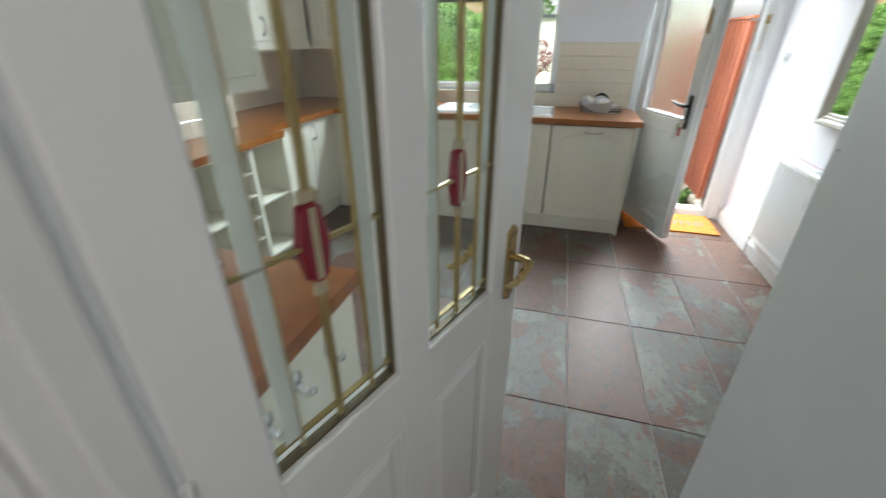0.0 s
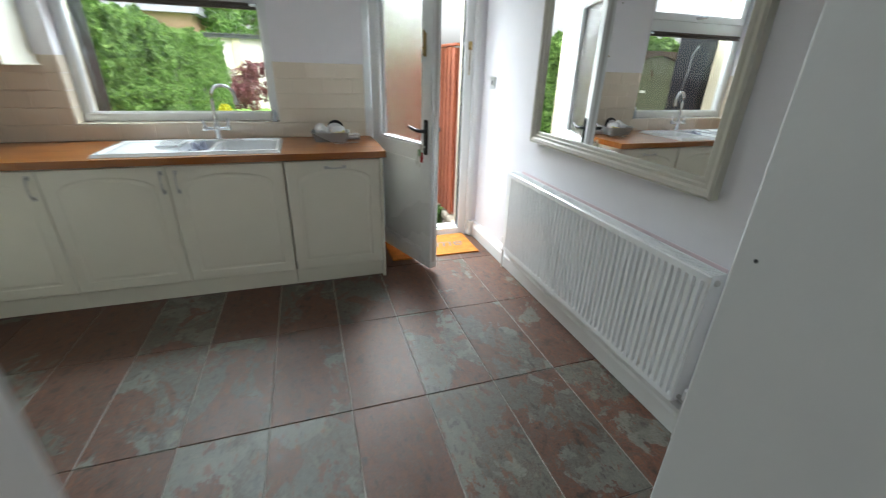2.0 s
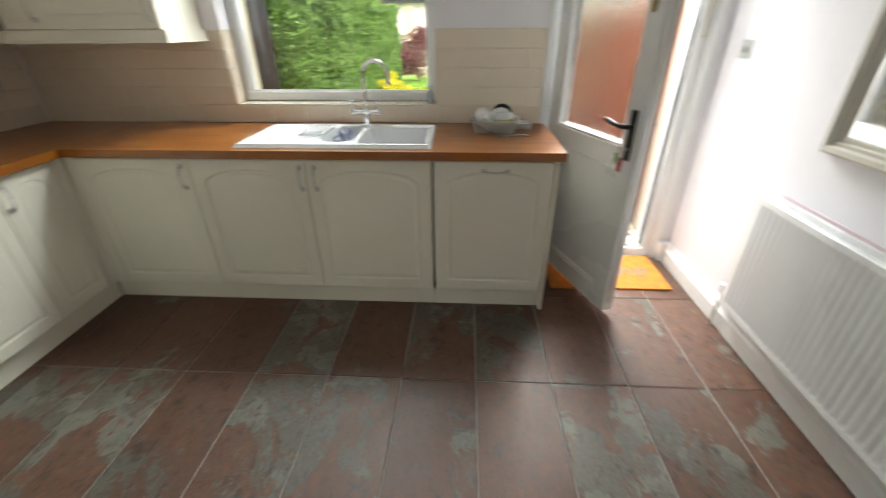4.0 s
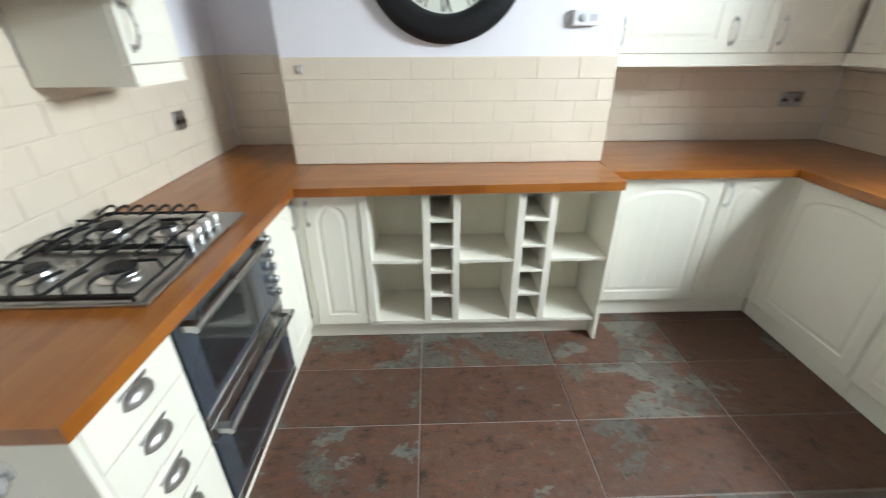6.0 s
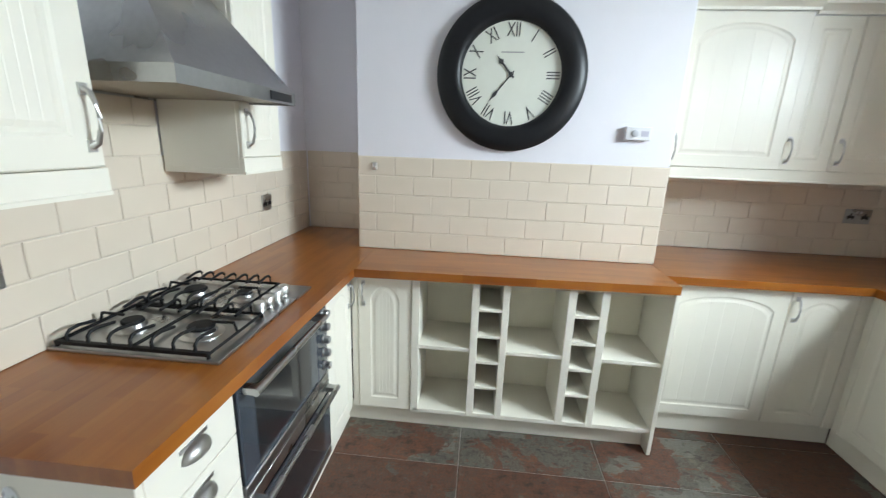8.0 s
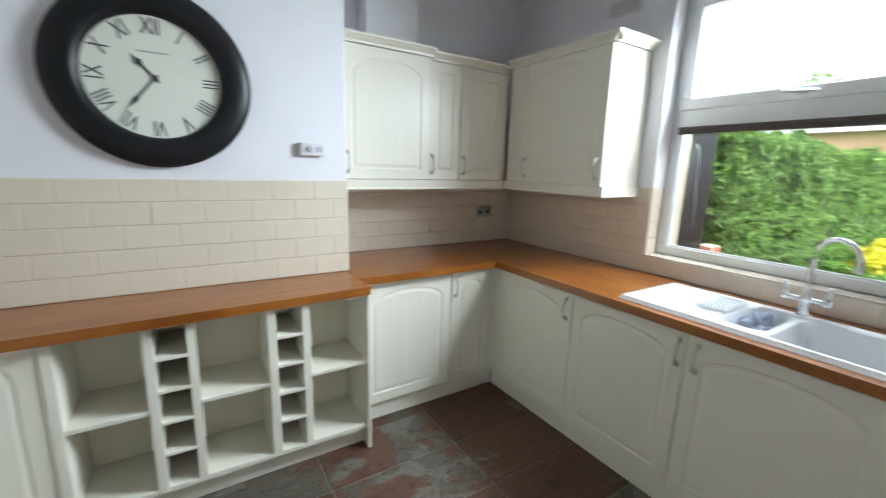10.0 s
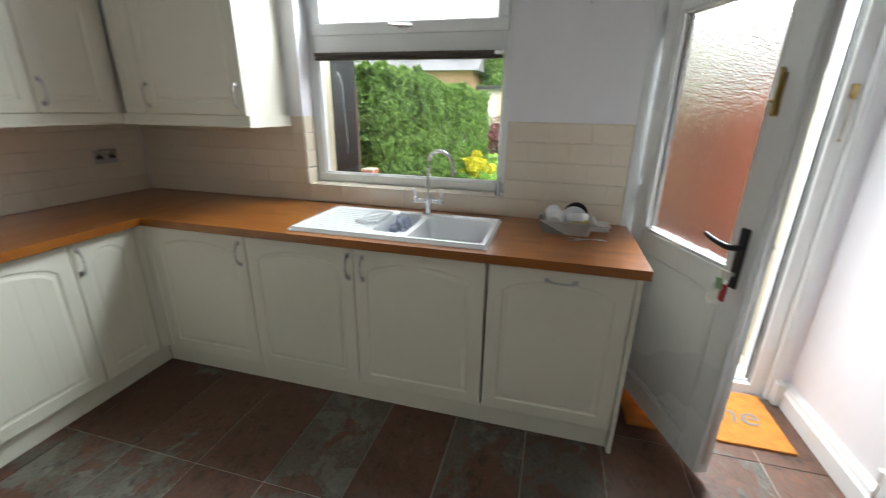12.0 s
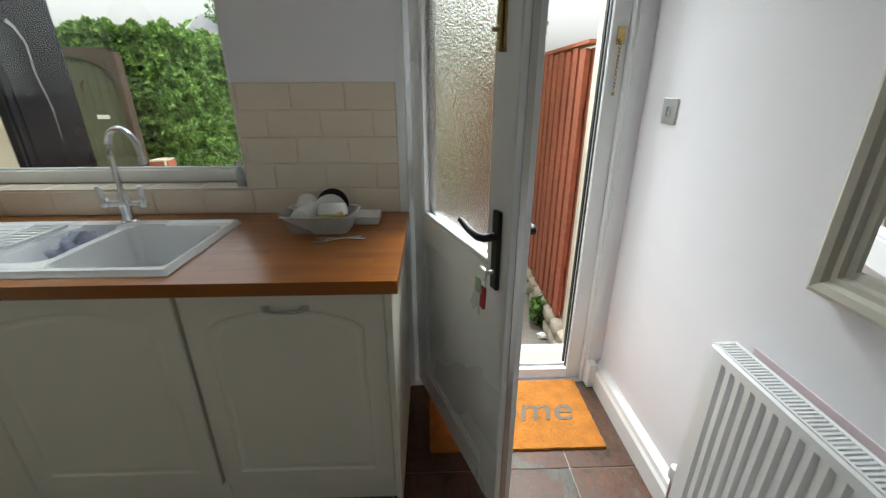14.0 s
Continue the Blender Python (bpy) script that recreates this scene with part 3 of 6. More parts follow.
cab_door(u, SOUTH, (2.514, FY, 0.12), 0.582, 0.738, (0.301, 0.694, False), arch=0.05)
plinth(u, 2.505, 3.096, -0.602, -0.585, 0.0, 0.112)
part("end_panel", box(3.098, 3.118, -0.640, -0.004, 0.0, 0.868), IVORY, u, "full-depth ivory end panel", bevel=0.002)

FX = 0.612
u = thing("west_base_unit", "ivory base cabinet with arched door and narrow door", "kitchen cabinet", (0.3, -1.1, 0))
part("body", box(0.02, FX, -1.585, -0.64, 0.115, 0.868), IVORY_IN, u)
cab_door(u, EAST, (FX, -1.582, 0.12), 0.594, 0.738, None, grooves=5)
cab_door(u, EAST, (FX, -0.985, 0.12), 0.307, 0.738, (0.028, 0.645, True))
plinth(u, 0.58, 0.597, -1.585, -0.602, 0.0, 0.112)
part("corner_post", box(0.612, 0.633, -0.676, -0.60, 0.115, 0.862), IVORY, u, bevel=0.003)

# open shelf and wine rack unit in front of the chimney breast
RX = 0.812
u = thing("wine_rack_unit", "ivory open shelf unit with two wine rack columns", "shelf unit", (0.65, -2.2, 0))
part("back_panel", box(0.50, 0.506, -2.82, -1.625, 0.12, 0.866), IVORY_IN, u)
part("base_board", box(0.506, RX, -2.822, -1.622, 0.118, 0.142), IVORY, u, bevel=0.002)
part("top_board", box(0.506, RX - 0.004, -2.822, -1.622, 0.848, 0.868), IVORY_IN, u)
part("upright", box(0.506, RX, -2.838, -2.80, 0.112, 0.866), IVORY, u, bevel=0.002)
for a, b in ((-2.545, -2.508), (-2.397, -2.364), (-2.091, -2.053), (-1.939, -1.903)):
    part("upright", box(0.506, RX + 0.002, a, b, 0.120, 0.866), IVORY, u, bevel=0.002)
part("end_panel", box(0.48, RX + 0.014, -1.622, -1.602, 0.0, 0.868), IVORY, u, "ivory end panel that reaches the floor", bevel=0.002)
for a, b in ((-2.80, -2.545), (-2.364, -2.091), (-1.903, -1.622)):
    part("shelf", box(0.506, RX - 0.003, a, b, 0.488, 0.508), IVORY, u, bevel=0.002)
for a, b in ((-2.508, -2.397), (-2.053, -1.939)):
    for z in (0.286, 0.430, 0.571, 0.712):
        part("divider", box(0.506, RX, a, b, z, z + 0.015), IVORY, u, bevel=0.0015)
plinth(u, 0.735, 0.752, -3.186, -1.623, 0.0, 0.111)
u = thing("narrow_base_unit", "narrow ivory base cabinet with an arched panel door", "kitchen cabinet", (0.6, -3.0, 0))
part("body", box(0.48, 0.785, -3.135, -2.84, 0.113, 0.868), IVORY_IN, u)
cab_door(u, EAST, (0.786, -3.112, 0.12), 0.272, 0.738, (0.03, 0.645, True), arch=0.06, grooves=4)
part("corner_post", box(0.77, 0.80, -3.147, -3.114, 0.113, 0.868), IVORY, u, bevel=0.002)

# south run: door, oven, drawers
FS = -3.165
u = thing("corner_door_unit", "slim ivory base cabinet beside the oven", "kitchen cabinet", (0.95, -3.4, 0))
part("body", box(0.80, 1.128, S + 0.02, FS, 0.113, 0.868), IVORY_IN, u)
cab_door(u, NORTH, (1.129, FS, 0.12), 0.315, 0.738, (0.280, 0.645, True), arch=0.05)
plinth(u, 0.752, 1.134, -3.20, -3.185, 0.0, 0.112)

oven = thing("double_oven", "black glass and steel built-under double oven", "oven", (1.43, -3.4, 0.1))
part("body", box(1.118, 1.756, S + 0.03, FS - 0.002, 0.113, 0.866), RUBBER, oven)
# Dark glass with a blue-grey reflection put into its base colour.
OVENSHEEN = mat("oven_glass_reflection_tint", (0.045, 0.055, 0.07), 0.08, grain=0.04, bump=0, coat=0.6)
part("control_panel", box(1.124, 1.224, FS, FS + 0.022, 0.537, 0.858), OVENSHEEN, oven, "dark glass control strip", bevel=0.003)
part("middle_trim", box(1.124, 1.750, FS, FS + 0.024, 0.497, 0.534), STEEL, oven, "brushed steel band", bevel=0.003)
part("lower_band", box(1.124, 1.750, FS, FS + 0.024, 0.440, 0.490), STEEL, oven, "brushed steel band", bevel=0.003)
part("bottom_trim", box(1.124, 1.750, FS, FS + 0.024, 0.116, 0.158), STEEL, oven, "brushed steel band", bevel=0.003)
for x0, x1, z0, z1, hz, nm in ((1.227, 1.750, 0.537, 0.858, 0.838, "upper_door"), (1.124, 1.750, 0.161, 0.437, 0.466, "lower_door")):
    d = part(nm, box(x0, x1, FS, FS + 0.024, z0, z1), OVENSHEEN, oven, "black glass oven door tinted blue-grey by reflection", bevel=0.004)
    part("viewing_window", box(x0 + 0.075, x1 - 0.075, FS + 0.0236, FS + 0.0246, z0 + 0.03, z1 - 0.05), DARKGLASS, d, "dark viewing window")
    hb = rod([(x0 + 0.015, FS + 0.068, hz), (x1 - 0.012, FS + 0.068, hz)], 0.0115, 14)
    for x in (x0 + 0.03, x1 - 0.028):
        box(x - 0.013, x + 0.013, FS + 0.02, FS + 0.066, hz - 0.010, hz + 0.010, bm=hb)
    part("handle", hb, STEEL, d, "steel bar handle", smooth=True)
for i in range(5):
    part("knob", lathe(((0.021, 0), (0.021, 0.005), (0.017, 0.008), (0.016, 0.026), (0.013, 0.029)), 18, pose(1.165, FS + 0.022, 0.815 - i * 0.058, -90, 0, 0)), STEEL, oven, "steel oven knob", smooth=True)
plinth(oven, 1.118, 1.755, -3.20, -3.185, 0.0, 0.112)
oven.location.x += 0.018

u = thing("drawer_unit", "ivory four-drawer unit with cup handles", "drawers", (1.9, -3.4, 0))
part("body", box(1.777, 2.068, S + 0.02, FS, 0.113, 0.868), IVORY_IN, u)
for z0, z1 in ((0.728, 0.858), (0.588, 0.724), (0.446, 0.584), (0.12, 0.442)):
    d = part("drawer_front", box(1.778, 2.066, FS, FS + 0.019, z0, z1), IVORY, u, bevel=0.003, seg=2)
    part("handle", moved(cup_handle(), NORTH(1.928, FS + 0.019, z1 - 0.046)), SATIN, d, "satin nickel cup handle", smooth=True)
plinth(u, 1.776, 2.068, -3.20, -3.185, 0.0, 0.112)
part("end_panel", box(2.069, 2.089, S + 0.002, FS + 0.022, 0.0, 0.868), IVORY, u, "ivory end panel", bevel=0.002)
for y, z in ((-3.507, 0.785), (-3.407, 0.796), (-3.285, 0.781)):
    hk = thing("coat_hook", "small chrome adhesive hook on the end panel", "hook", (2.09, y, z), group="hooks on the end panel")
    pl = bmesh.new()
    lathe(((0.001, 0), (0.016, 0), (0.017, 0.004), (0.013, 0.007), (0.001, 0.008)), 18, pose(2.0884, y, z + 0.006, 0, 90, 0) @ Matrix.Diagonal((1.5, 1, 1, 1)), bm=pl)
    part("plate", pl, CHROME, hk, smooth=True)
    part("prong", rod([(2.095, y, z + 0.0), (2.102, y, z - 0.018), (2.116, y, z - 0.026), (2.127, y, z - 0.016), (2.131, y, z + 0.0)], 0.008, 10, taper=[1.2, 1.1, 1, 0.9, 0.6]), CHROME, hk, smooth=True)

# ---- wall units ----
PEL = ((0, 0), (0.0, 0.058), (0.019, 0.058), (0.019, 0.010), (0.022, 0.008), (0.022, 0))
COR = ((0, 0), (0.012, 0), (0.014, 0.014), (0.026, 0.024), (0.034, 0.032), (0.042, 0.038), (0.046, 0.038), (0.046, 0.05), (0, 0.05))
ZB, ZD, ZT = 1.362, 1.422, 2.188
u = thing("north_wall_unit", "ivory wall cabinets beside the window", "wall cabinet", (0.75, -0.18, ZB))
part("body", box(0.34, 1.168, -0.335, -0.003, ZB + 0.02, ZT), IVORY, u, bevel=0.001)
cab_door(u, SOUTH, (0.36, -0.336, ZD), 0.155, ZT - ZD - 0.003, None, arch=0)
cab_door(u, SOUTH, (0.518, -0.336, ZD), 0.648, ZT - ZD - 0.003, (0.612, 0.1, True), arch=0.05, grooves=0)
part("handle", moved(bow_handle(0.112), SOUTH(0.545, -0.355, ZD + 0.1)), SATIN, u, "satin nickel bow handle", smooth=True)
part("pelmet", extruded(PEL, (0.34, -0.338, ZB), (1.188, -0.338, ZB), (0, -1, 0)), IVORY, u)
part("pelmet_return", extruded(PEL, (1.168, -0.338, ZB), (1.168, -0.003, ZB), (1, 0, 0)), IVORY, u)
part("cornice", extruded(COR, (0.34, -0.336, ZT + 0.004), (1.212, -0.336, ZT + 0.004), (0, -1, 0)), IVORY, u)
part("cornice_return", extruded(COR, (1.168, -0.378, ZT + 0.004), (1.168, -0.003, ZT + 0.004), (1, 0, 0)), IVORY, u)
ZTW = ZT - 0.024
u = thing("west_wall_unit", "ivory wall cabinets with arched doors in the alcove", "wall cabinet", (0.18, -1.0, ZB))
part("body", box(0.003, 0.318, -1.0, -0.34, ZB + 0.02, ZTW - 0.012), IVORY, u)
part("tall_body", box(0.003, 0.335, -1.59, -1.004, ZB + 0.02, ZTW), IVORY, u)
cab_door(u, EAST, (0.336, -1.588, ZD), 0.582, ZTW - ZD - 0.003, (0.04, 0.1, True), arch=0.06, grooves=4)
cab_door(u, EAST, (0.319, -1.0, ZD), 0.236, ZTW - ZD - 0.015, (0.024, 0.1, True), arch=0, grooves=0)
cab_door(u, EAST, (0.319, -0.760, ZD), 0.368, ZTW - ZD - 0.015, (0.03, 0.1, True), arch=0, grooves=0)
part("pelmet", extruded(PEL, (0.336, -1.59, ZB), (0.336, -1.004, ZB), (1, 0, 0)), IVORY, u)
part("pelmet", extruded(PEL, (0.320, -1.004, ZB), (0.320, -0.338, ZB), (1, 0, 0)), IVORY, u)
part("cornice", extruded(COR, (0.336, -1.59, ZTW + 0.004), (0.336, -0.98, ZTW + 0.004), (1, 0, 0)), IVORY, u)
part("cornice", extruded(COR, (0.320, -0.98, ZTW - 0.008), (0.320, -0.338, ZTW - 0.008), (1, 0, 0)), IVORY, u)
for x0, x1, hx, nm in ((1.825, 2.100, 0.243, "near the door"), (0.975, 1.250, 0.03, "in the corner")):
    u = thing("south_wall_unit", "ivory wall cabinet with a panelled door " + nm, "wall cabinet", ((x0 + x1) / 2, -3.5, ZB), group="wall cabinets beside the hood")
    SFY = -3.362 if nm == "near the door" else -3.395
    part("body", box(x0, x1, S + 0.012, SFY, ZB + 0.02, ZT), IVORY, u, bevel=0.001)
    w = x1 - x0 - 0.004
    cab_door(u, NORTH, (x1 - 0.002, SFY, ZD), w, ZT - ZD - 0.003, (hx, 0.1, True), arch=0.05, grooves=3)
    part("pelmet", extruded(PEL, (x0, SFY, ZB), (x1, SFY, ZB), (0, 1, 0)), IVORY, u)
    part("pelmet_side", box(x1 - 0.016, x1, S + 0.012, SFY, ZB, ZB + 0.02), IVORY, u)
    part("cornice", extruded(COR, (x0, SFY, ZT + 0.004), (x1, SFY, ZT + 0.004), (0, 1, 0)), IVORY, u)

# ---- window ----
FYW = 0.115
win = thing("window_1", "white plastic window with a fixed lower pane and top vent", "window", (1.87, FYW, WZ0), kind="structure")


def frame_rect(x0, x1, z0, z1, w, y0, y1):
    return boxes((x0, x1, y0, y1, z0, z0 + w), (x0, x1, y0, y1, z1 - w, z1), (x0, x0 + w, y0, y1, z0 + w, z1 - w), (x1 - w, x1, y0, y1, z0 + w, z1 - w))


part("outer_frame", frame_rect(WX0 + 0.004, WX1 - 0.004, WZ0 + 0.004, WZ1 - 0.002, 0.055, FYW, FYW + 0.07), UPVC, win, bevel=0.004)
part("transom", box(WX0 + 0.055, WX1 - 0.055, FYW + 0.002, FYW + 0.068, 1.768, 1.872), UPVC, win, bevel=0.004)
sash = part("vent_sash", frame_rect(WX0 + 0.045, WX1 - 0.045, 1.862, WZ1 - 0.045, 0.062, FYW - 0.018, FYW + 0.03), UPVC, win, bevel=0.005)
hb = rod([(1.80, FYW - 0.04, 1.902), (1.845, FYW - 0.045, 1.896), (1.93, FYW - 0.04, 1.892)], 0.008, 10)
box(1.845, 1.90, FYW - 0.035, FYW - 0.019, 1.88, 1.905, bm=hb)
part("vent_handle", hb, CHROME, sash, "satin chrome window handle", smooth=True)
p = part("pane", box(WX0 + 0.058, WX1 - 0.058, FYW + 0.03, FYW + 0.034, WZ0 + 0.058, 1.768), GLASS, win)
p.visible_shadow = False
p = part("pane", box(WX0 + 0.106, WX1 - 0.106, FYW + 0.0, FYW + 0.004, 1.924, WZ1 - 0.107), GLASS, win)
p.visible_shadow = False
part("glazing_bead", frame_rect(WX0 + 0.056, WX1 - 0.056, WZ0 + 0.056, 1.770, 0.012, FYW + 0.012, FYW + 0.03), UPVC, win, bevel=0.003)
part("outer_sill", box(WX0, WX1, FYW + 0.06, TH + 0.05, WZ0 - 0.02, WZ0 + 0.012), UPVC, win)
part("reveal_trim", boxes((WX0 - 0.004, WX0 + 0.006, -0.004, FYW, 1.42, WZ1), (WX1 - 0.006, WX1 + 0.004, -0.004, FYW, 1.42, WZ1)), PAINT, win)
blind = thing("venetian_blind", "brown venetian blind drawn up to the transom", "blind", (1.87, 0.1, 1.76))
part("head_rail", box(WX0 + 0.062, WX1 - 0.066, 0.075, 0.108, 1.752, 1.768), BROWNBLIND, blind, bevel=0.002)
for i in range(3):
    part("slat", box(WX0 + 0.064, WX1 - 0.068, 0.076, 0.104, 1.7385 + i * 0.0045, 1.741 + i * 0.0045), BROWNBLIND, blind)
part("bottom_rail", box(WX0 + 0.063, WX1 - 0.067, 0.074, 0.106, 1.728, 1.737), BROWNBLIND, blind, bevel=0.002)
part("bracket", box(WX1 - 0.11, WX1 - 0.066, 0.070, 0.11, 1.745, 1.766), CHROME, blind, bevel=0.002)

# ---- back door ----
FR0, FR1 = 0.03, 0.10
dframe = thing("door_frame", "white plastic back door frame with threshold", "door frame", (3.57, 0.06, 0), kind="structure")
part("jamb", box(DX0 + 0.003, DX0 + 0.062, FR0, FR1, -0.002, DZ1), UPVC, dframe, bevel=0.004)
part("jamb", box(3.915, 3.985, FR0, FR1, -0.002, DZ1), UPVC, dframe, bevel=0.004)
part("jamb_liner", box(3.985, DX1, 0.0, 0.2, -0.002, DZ1), UPVC, dframe)
part("seal", boxes((3.909, 3.915, FR0 + 0.045, FR1 - 0.005, 0.05, DZ1 - 0.07), (3.912, 3.916, FR0 + 0.015, FR0 + 0.03, 0.05, DZ1 - 0.07)), RUBBER, dframe, "black rubber seal")
part("head", box(DX0 + 0.062, 3.915, FR0, FR1, DZ1 - 0.07, DZ1 - 0.002), UPVC, dframe, bevel=0.004)
part("threshold", boxes((DX0 + 0.062, 3.915, FR0, FR1, -0.002, 0.055), (DX0 + 0.062, 3.915, 0.06, 0.075, 0.055, 0.068)), UPVC, dframe, bevel=0.003)
part("doorstep", box(DX0, DX1, FR1 + 0.002, 0.20, -0.05, 0.03), CREAMRENDER, dframe, "cream outside sill")
part("frame_edge_trim", boxes((DX0 - 0.028, DX0 + 0.003, -0.008, -0.001, 0.0, DZ1 + 0.03), (DX1 - 0.002, DX1 + 0.03, -0.008, -0.001, 0.136, DZ1 + 0.03)), UPVC, dframe)
for z in (0.28, 1.06, 1.86):
    part("hinge", rod([(3.188, FR0 - 0.014, z - 0.05), (3.188, FR0 - 0.014, z + 0.05)], 0.011, 12), UPVC, dframe, smooth=True)

LW, LH = 0.756, 1.96
ldir = Vector((3.466 - 3.19, -0.705 - 0.015, 0)).normalized()
lm = Matrix.Translation((3.19, 0.015, 0.045)) @ Matrix.Rotation(math.atan2(ldir.y, ldir.x), 4, "Z")
leaf = thing("door_1", "white plastic back door with obscured glass, standing ajar", "door", m=lm, kind="structure")
T0, T1 = -0.032, 0.032       # leaf thickness; -y is the side towards the worktop
GZ0, GZ1, ST = 0.88, 1.84, 0.105
part("stile", box(0, ST, T0, T1, 0, LH), UPVC, leaf, bevel=0.004)
part("stile", box(LW - ST, LW, T0, T1, 0, LH), UPVC, leaf, bevel=0.004)
for z0, z1 in ((0, 0.115), (0.775, 0.88), (LH - 0.12, LH)):
    part("rail", box(ST, LW - ST, T0, T1, z0, z1), UPVC, leaf, bevel=0.004)
part("lower_panel", box(ST, LW - ST, -0.014, 0.014, 0.115, 0.775), UPVC, leaf)
part("bead", boxes((ST, LW - ST, T0 + 0.004, -0.014, 0.115, 0.13), (ST, LW - ST, T0 + 0.004, -0.014, 0.76, 0.775), (ST, ST + 0.015, T0 + 0.004, -0.014, 0.13, 0.76), (LW - ST - 0.015, LW - ST, T0 + 0.004, -0.014, 0.13, 0.76)), UPVC, leaf, bevel=0.003)
part("bead", boxes((ST, LW - ST, T0 + 0.004, -0.010, GZ0, GZ0 + 0.015), (ST, LW - ST, T0 + 0.004, -0.010, GZ1 - 0.015, GZ1), (ST, ST + 0.015, T0 + 0.004, -0.010, GZ0, GZ1), (LW - ST - 0.015, LW - ST, T0 + 0.004, -0.010, GZ0, GZ1)), UPVC, leaf, bevel=0.003)
part("bead", boxes((ST, LW - ST, 0.010, T1 - 0.004, GZ0, GZ0 + 0.015), (ST, LW - ST, 0.010, T1 - 0.004, GZ1 - 0.015, GZ1), (ST, ST + 0.015, 0.010, T1 - 0.004, GZ0, GZ1), (LW - ST - 0.015, LW - ST, 0.010, T1 - 0.004, GZ0, GZ1)), UPVC, leaf, bevel=0.003)
p = part("pane", box(ST, LW - ST, -0.004, 0.004, GZ0, GZ1), OBSCURE, leaf, "rippled obscured glass pane")
p.visible_shadow = False
part("edge_strip", box(LW, LW + 0.002, -0.010, 0.010, 0.05, LH - 0.05), SATIN, leaf)
for sgn, y in ((-1, T0), (1, T1)):
    pl = part("handle_plate", box(LW - 0.072, LW - 0.036, min(y, y + sgn * 0.012), max(y, y + sgn * 0.012), 0.83, 1.055), BLACK, leaf, "black lever handle backplate", bevel=0.006, seg=2)
    lv = rod([(LW - 0.054, y, 0.985), (LW - 0.054, y + sgn * 0.045, 0.985), (LW - 0.07, y + sgn * 0.055, 0.986), (LW - 0.12, y + sgn * 0.056, 0.990), (LW - 0.175, y + sgn * 0.054, 1.002)], 0.011, 12, taper=[1.1, 1, 1, 0.95, 0.8])
    part("lever", lv, BLACK, pl, "black lever", smooth=True)
bolt = boxes((LW - 0.085, LW - 0.063, T0 - 0.006, T0, 1.425, 1.555))
rod([(LW - 0.074, T0 - 0.012, 1.43), (LW - 0.074, T0 - 0.012, 1.57)], 0.006, 8, bm=bolt)
rod([(LW - 0.074, T0 - 0.012, 1.47), (LW - 0.074, T0 - 0.03, 1.47)], 0.005, 8, bm=bolt)
part("bolt", bolt, BRASS, leaf, "aged brass barrel bolt", smooth=True)
# ---- sink and tap ----


def smooth01(t):
    t = max(0.0, min(1.0, t))
    return t * t * (3 - 2 * t)


def well(x, y, x0, x1, y0, y1, r, wall):
    """1 inside a rounded rectangle, 0 outside, with a sloping wall."""
    dx, dy = max(x0 + r - x, 0, x - x1 + r), max(y0 + r - y, 0, y - y1 + r)
    inside = min(x - x0, x1 - x, y - y0, y1 - y)
    d = r - math.hypot(dx, dy) if dx > 0 and dy > 0 else inside
    return smooth01(d / wall)


SX0, SX1, SY0, SY1 = 1.531, 2.501, -0.620, -0.132
sink = thing("sink", "white ceramic one and a half bowl sink with drainer", "sink", (2.0, -0.38, WT))
bm = bmesh.new()
NX, NY = 150, 84
grid = []
for j in range(NY + 1):
    row = []
    for i in range(NX + 1):
        x, y = SX0 + (SX1 - SX0) * i / NX, SY0 + (SY1 - SY0) * j / NY
        edge = min(x - SX0, SX1 - x, y - SY0, SY1 - y)
        z = WT + 0.004 + 0.016 * smooth01(edge / 0.014)
        z -= 0.007 * well(x, y, SX0 + 0.03, 2.492, SY0 + 0.03, -0.155, 0.03, 0.012) * (0 if y > -0.20 and 1.95 < x < 2.25 else 1)
        z -= 0.15 * well(x, y, 2.118, 2.470, -0.585, -0.195, 0.05, 0.03)
        z -= 0.10 * well(x, y, 1.925, 2.092, -0.53, -0.195, 0.045, 0.028)
        if x < 1.91:
            z -= 0.003 * well(x, y, 1.59, 1.89, -0.56, -0.19, 0.03, 0.03) * (0.5 + 0.5 * math.cos(y * math.tau / 0.036))
        row.append(bm.verts.new((x, y, z)))
    grid.append(row)
for j in range(NY):
    for i in range(NX):
        bm.faces.new((grid[j][i], grid[j][i + 1], grid[j + 1][i + 1], grid[j + 1][i]))
rim = [e for e in bm.edges if len(e.link_faces) == 1]
ext = bmesh.ops.extrude_edge_only(bm, edges=rim)
for v in (g for g in ext["geom"] if isinstance(g, bmesh.types.BMVert)):
    v.co.z = WT - 0.001
part("basin", bm, CERAMIC, sink, smooth=True)
for x, y, z in ((2.30, -0.39, WT - 0.1365), (2.008, -0.36, WT - 0.0865)):
    part("waste", lathe(((0.002, 0.002), (0.022, 0.002), (0.03, 0.004), (0.034, 0.001), (0.034, -0.004)), 24, pose(x, y, z)), CHROME, sink, "chrome waste", smooth=True)

tap = thing("kitchen_tap", "chrome swan-neck mixer tap with two levers", "tap", (2.098, -0.16, WT + 0.018))
TXX, TYY, TZ = 2.098, -0.162, WT + 0.016
part("pillar", lathe(((0.026, 0), (0.026, 0.006), (0.019, 0.012), (0.017, 0.05), (0.022, 0.062), (0.022, 0.088), (0.014, 0.10), (0.012, 0.12)), 24, pose(TXX, TYY, TZ)), CHROME, tap, smooth=True)
pts = [(TXX, TYY, TZ + 0.11), (TXX, TYY, TZ + 0.25)]
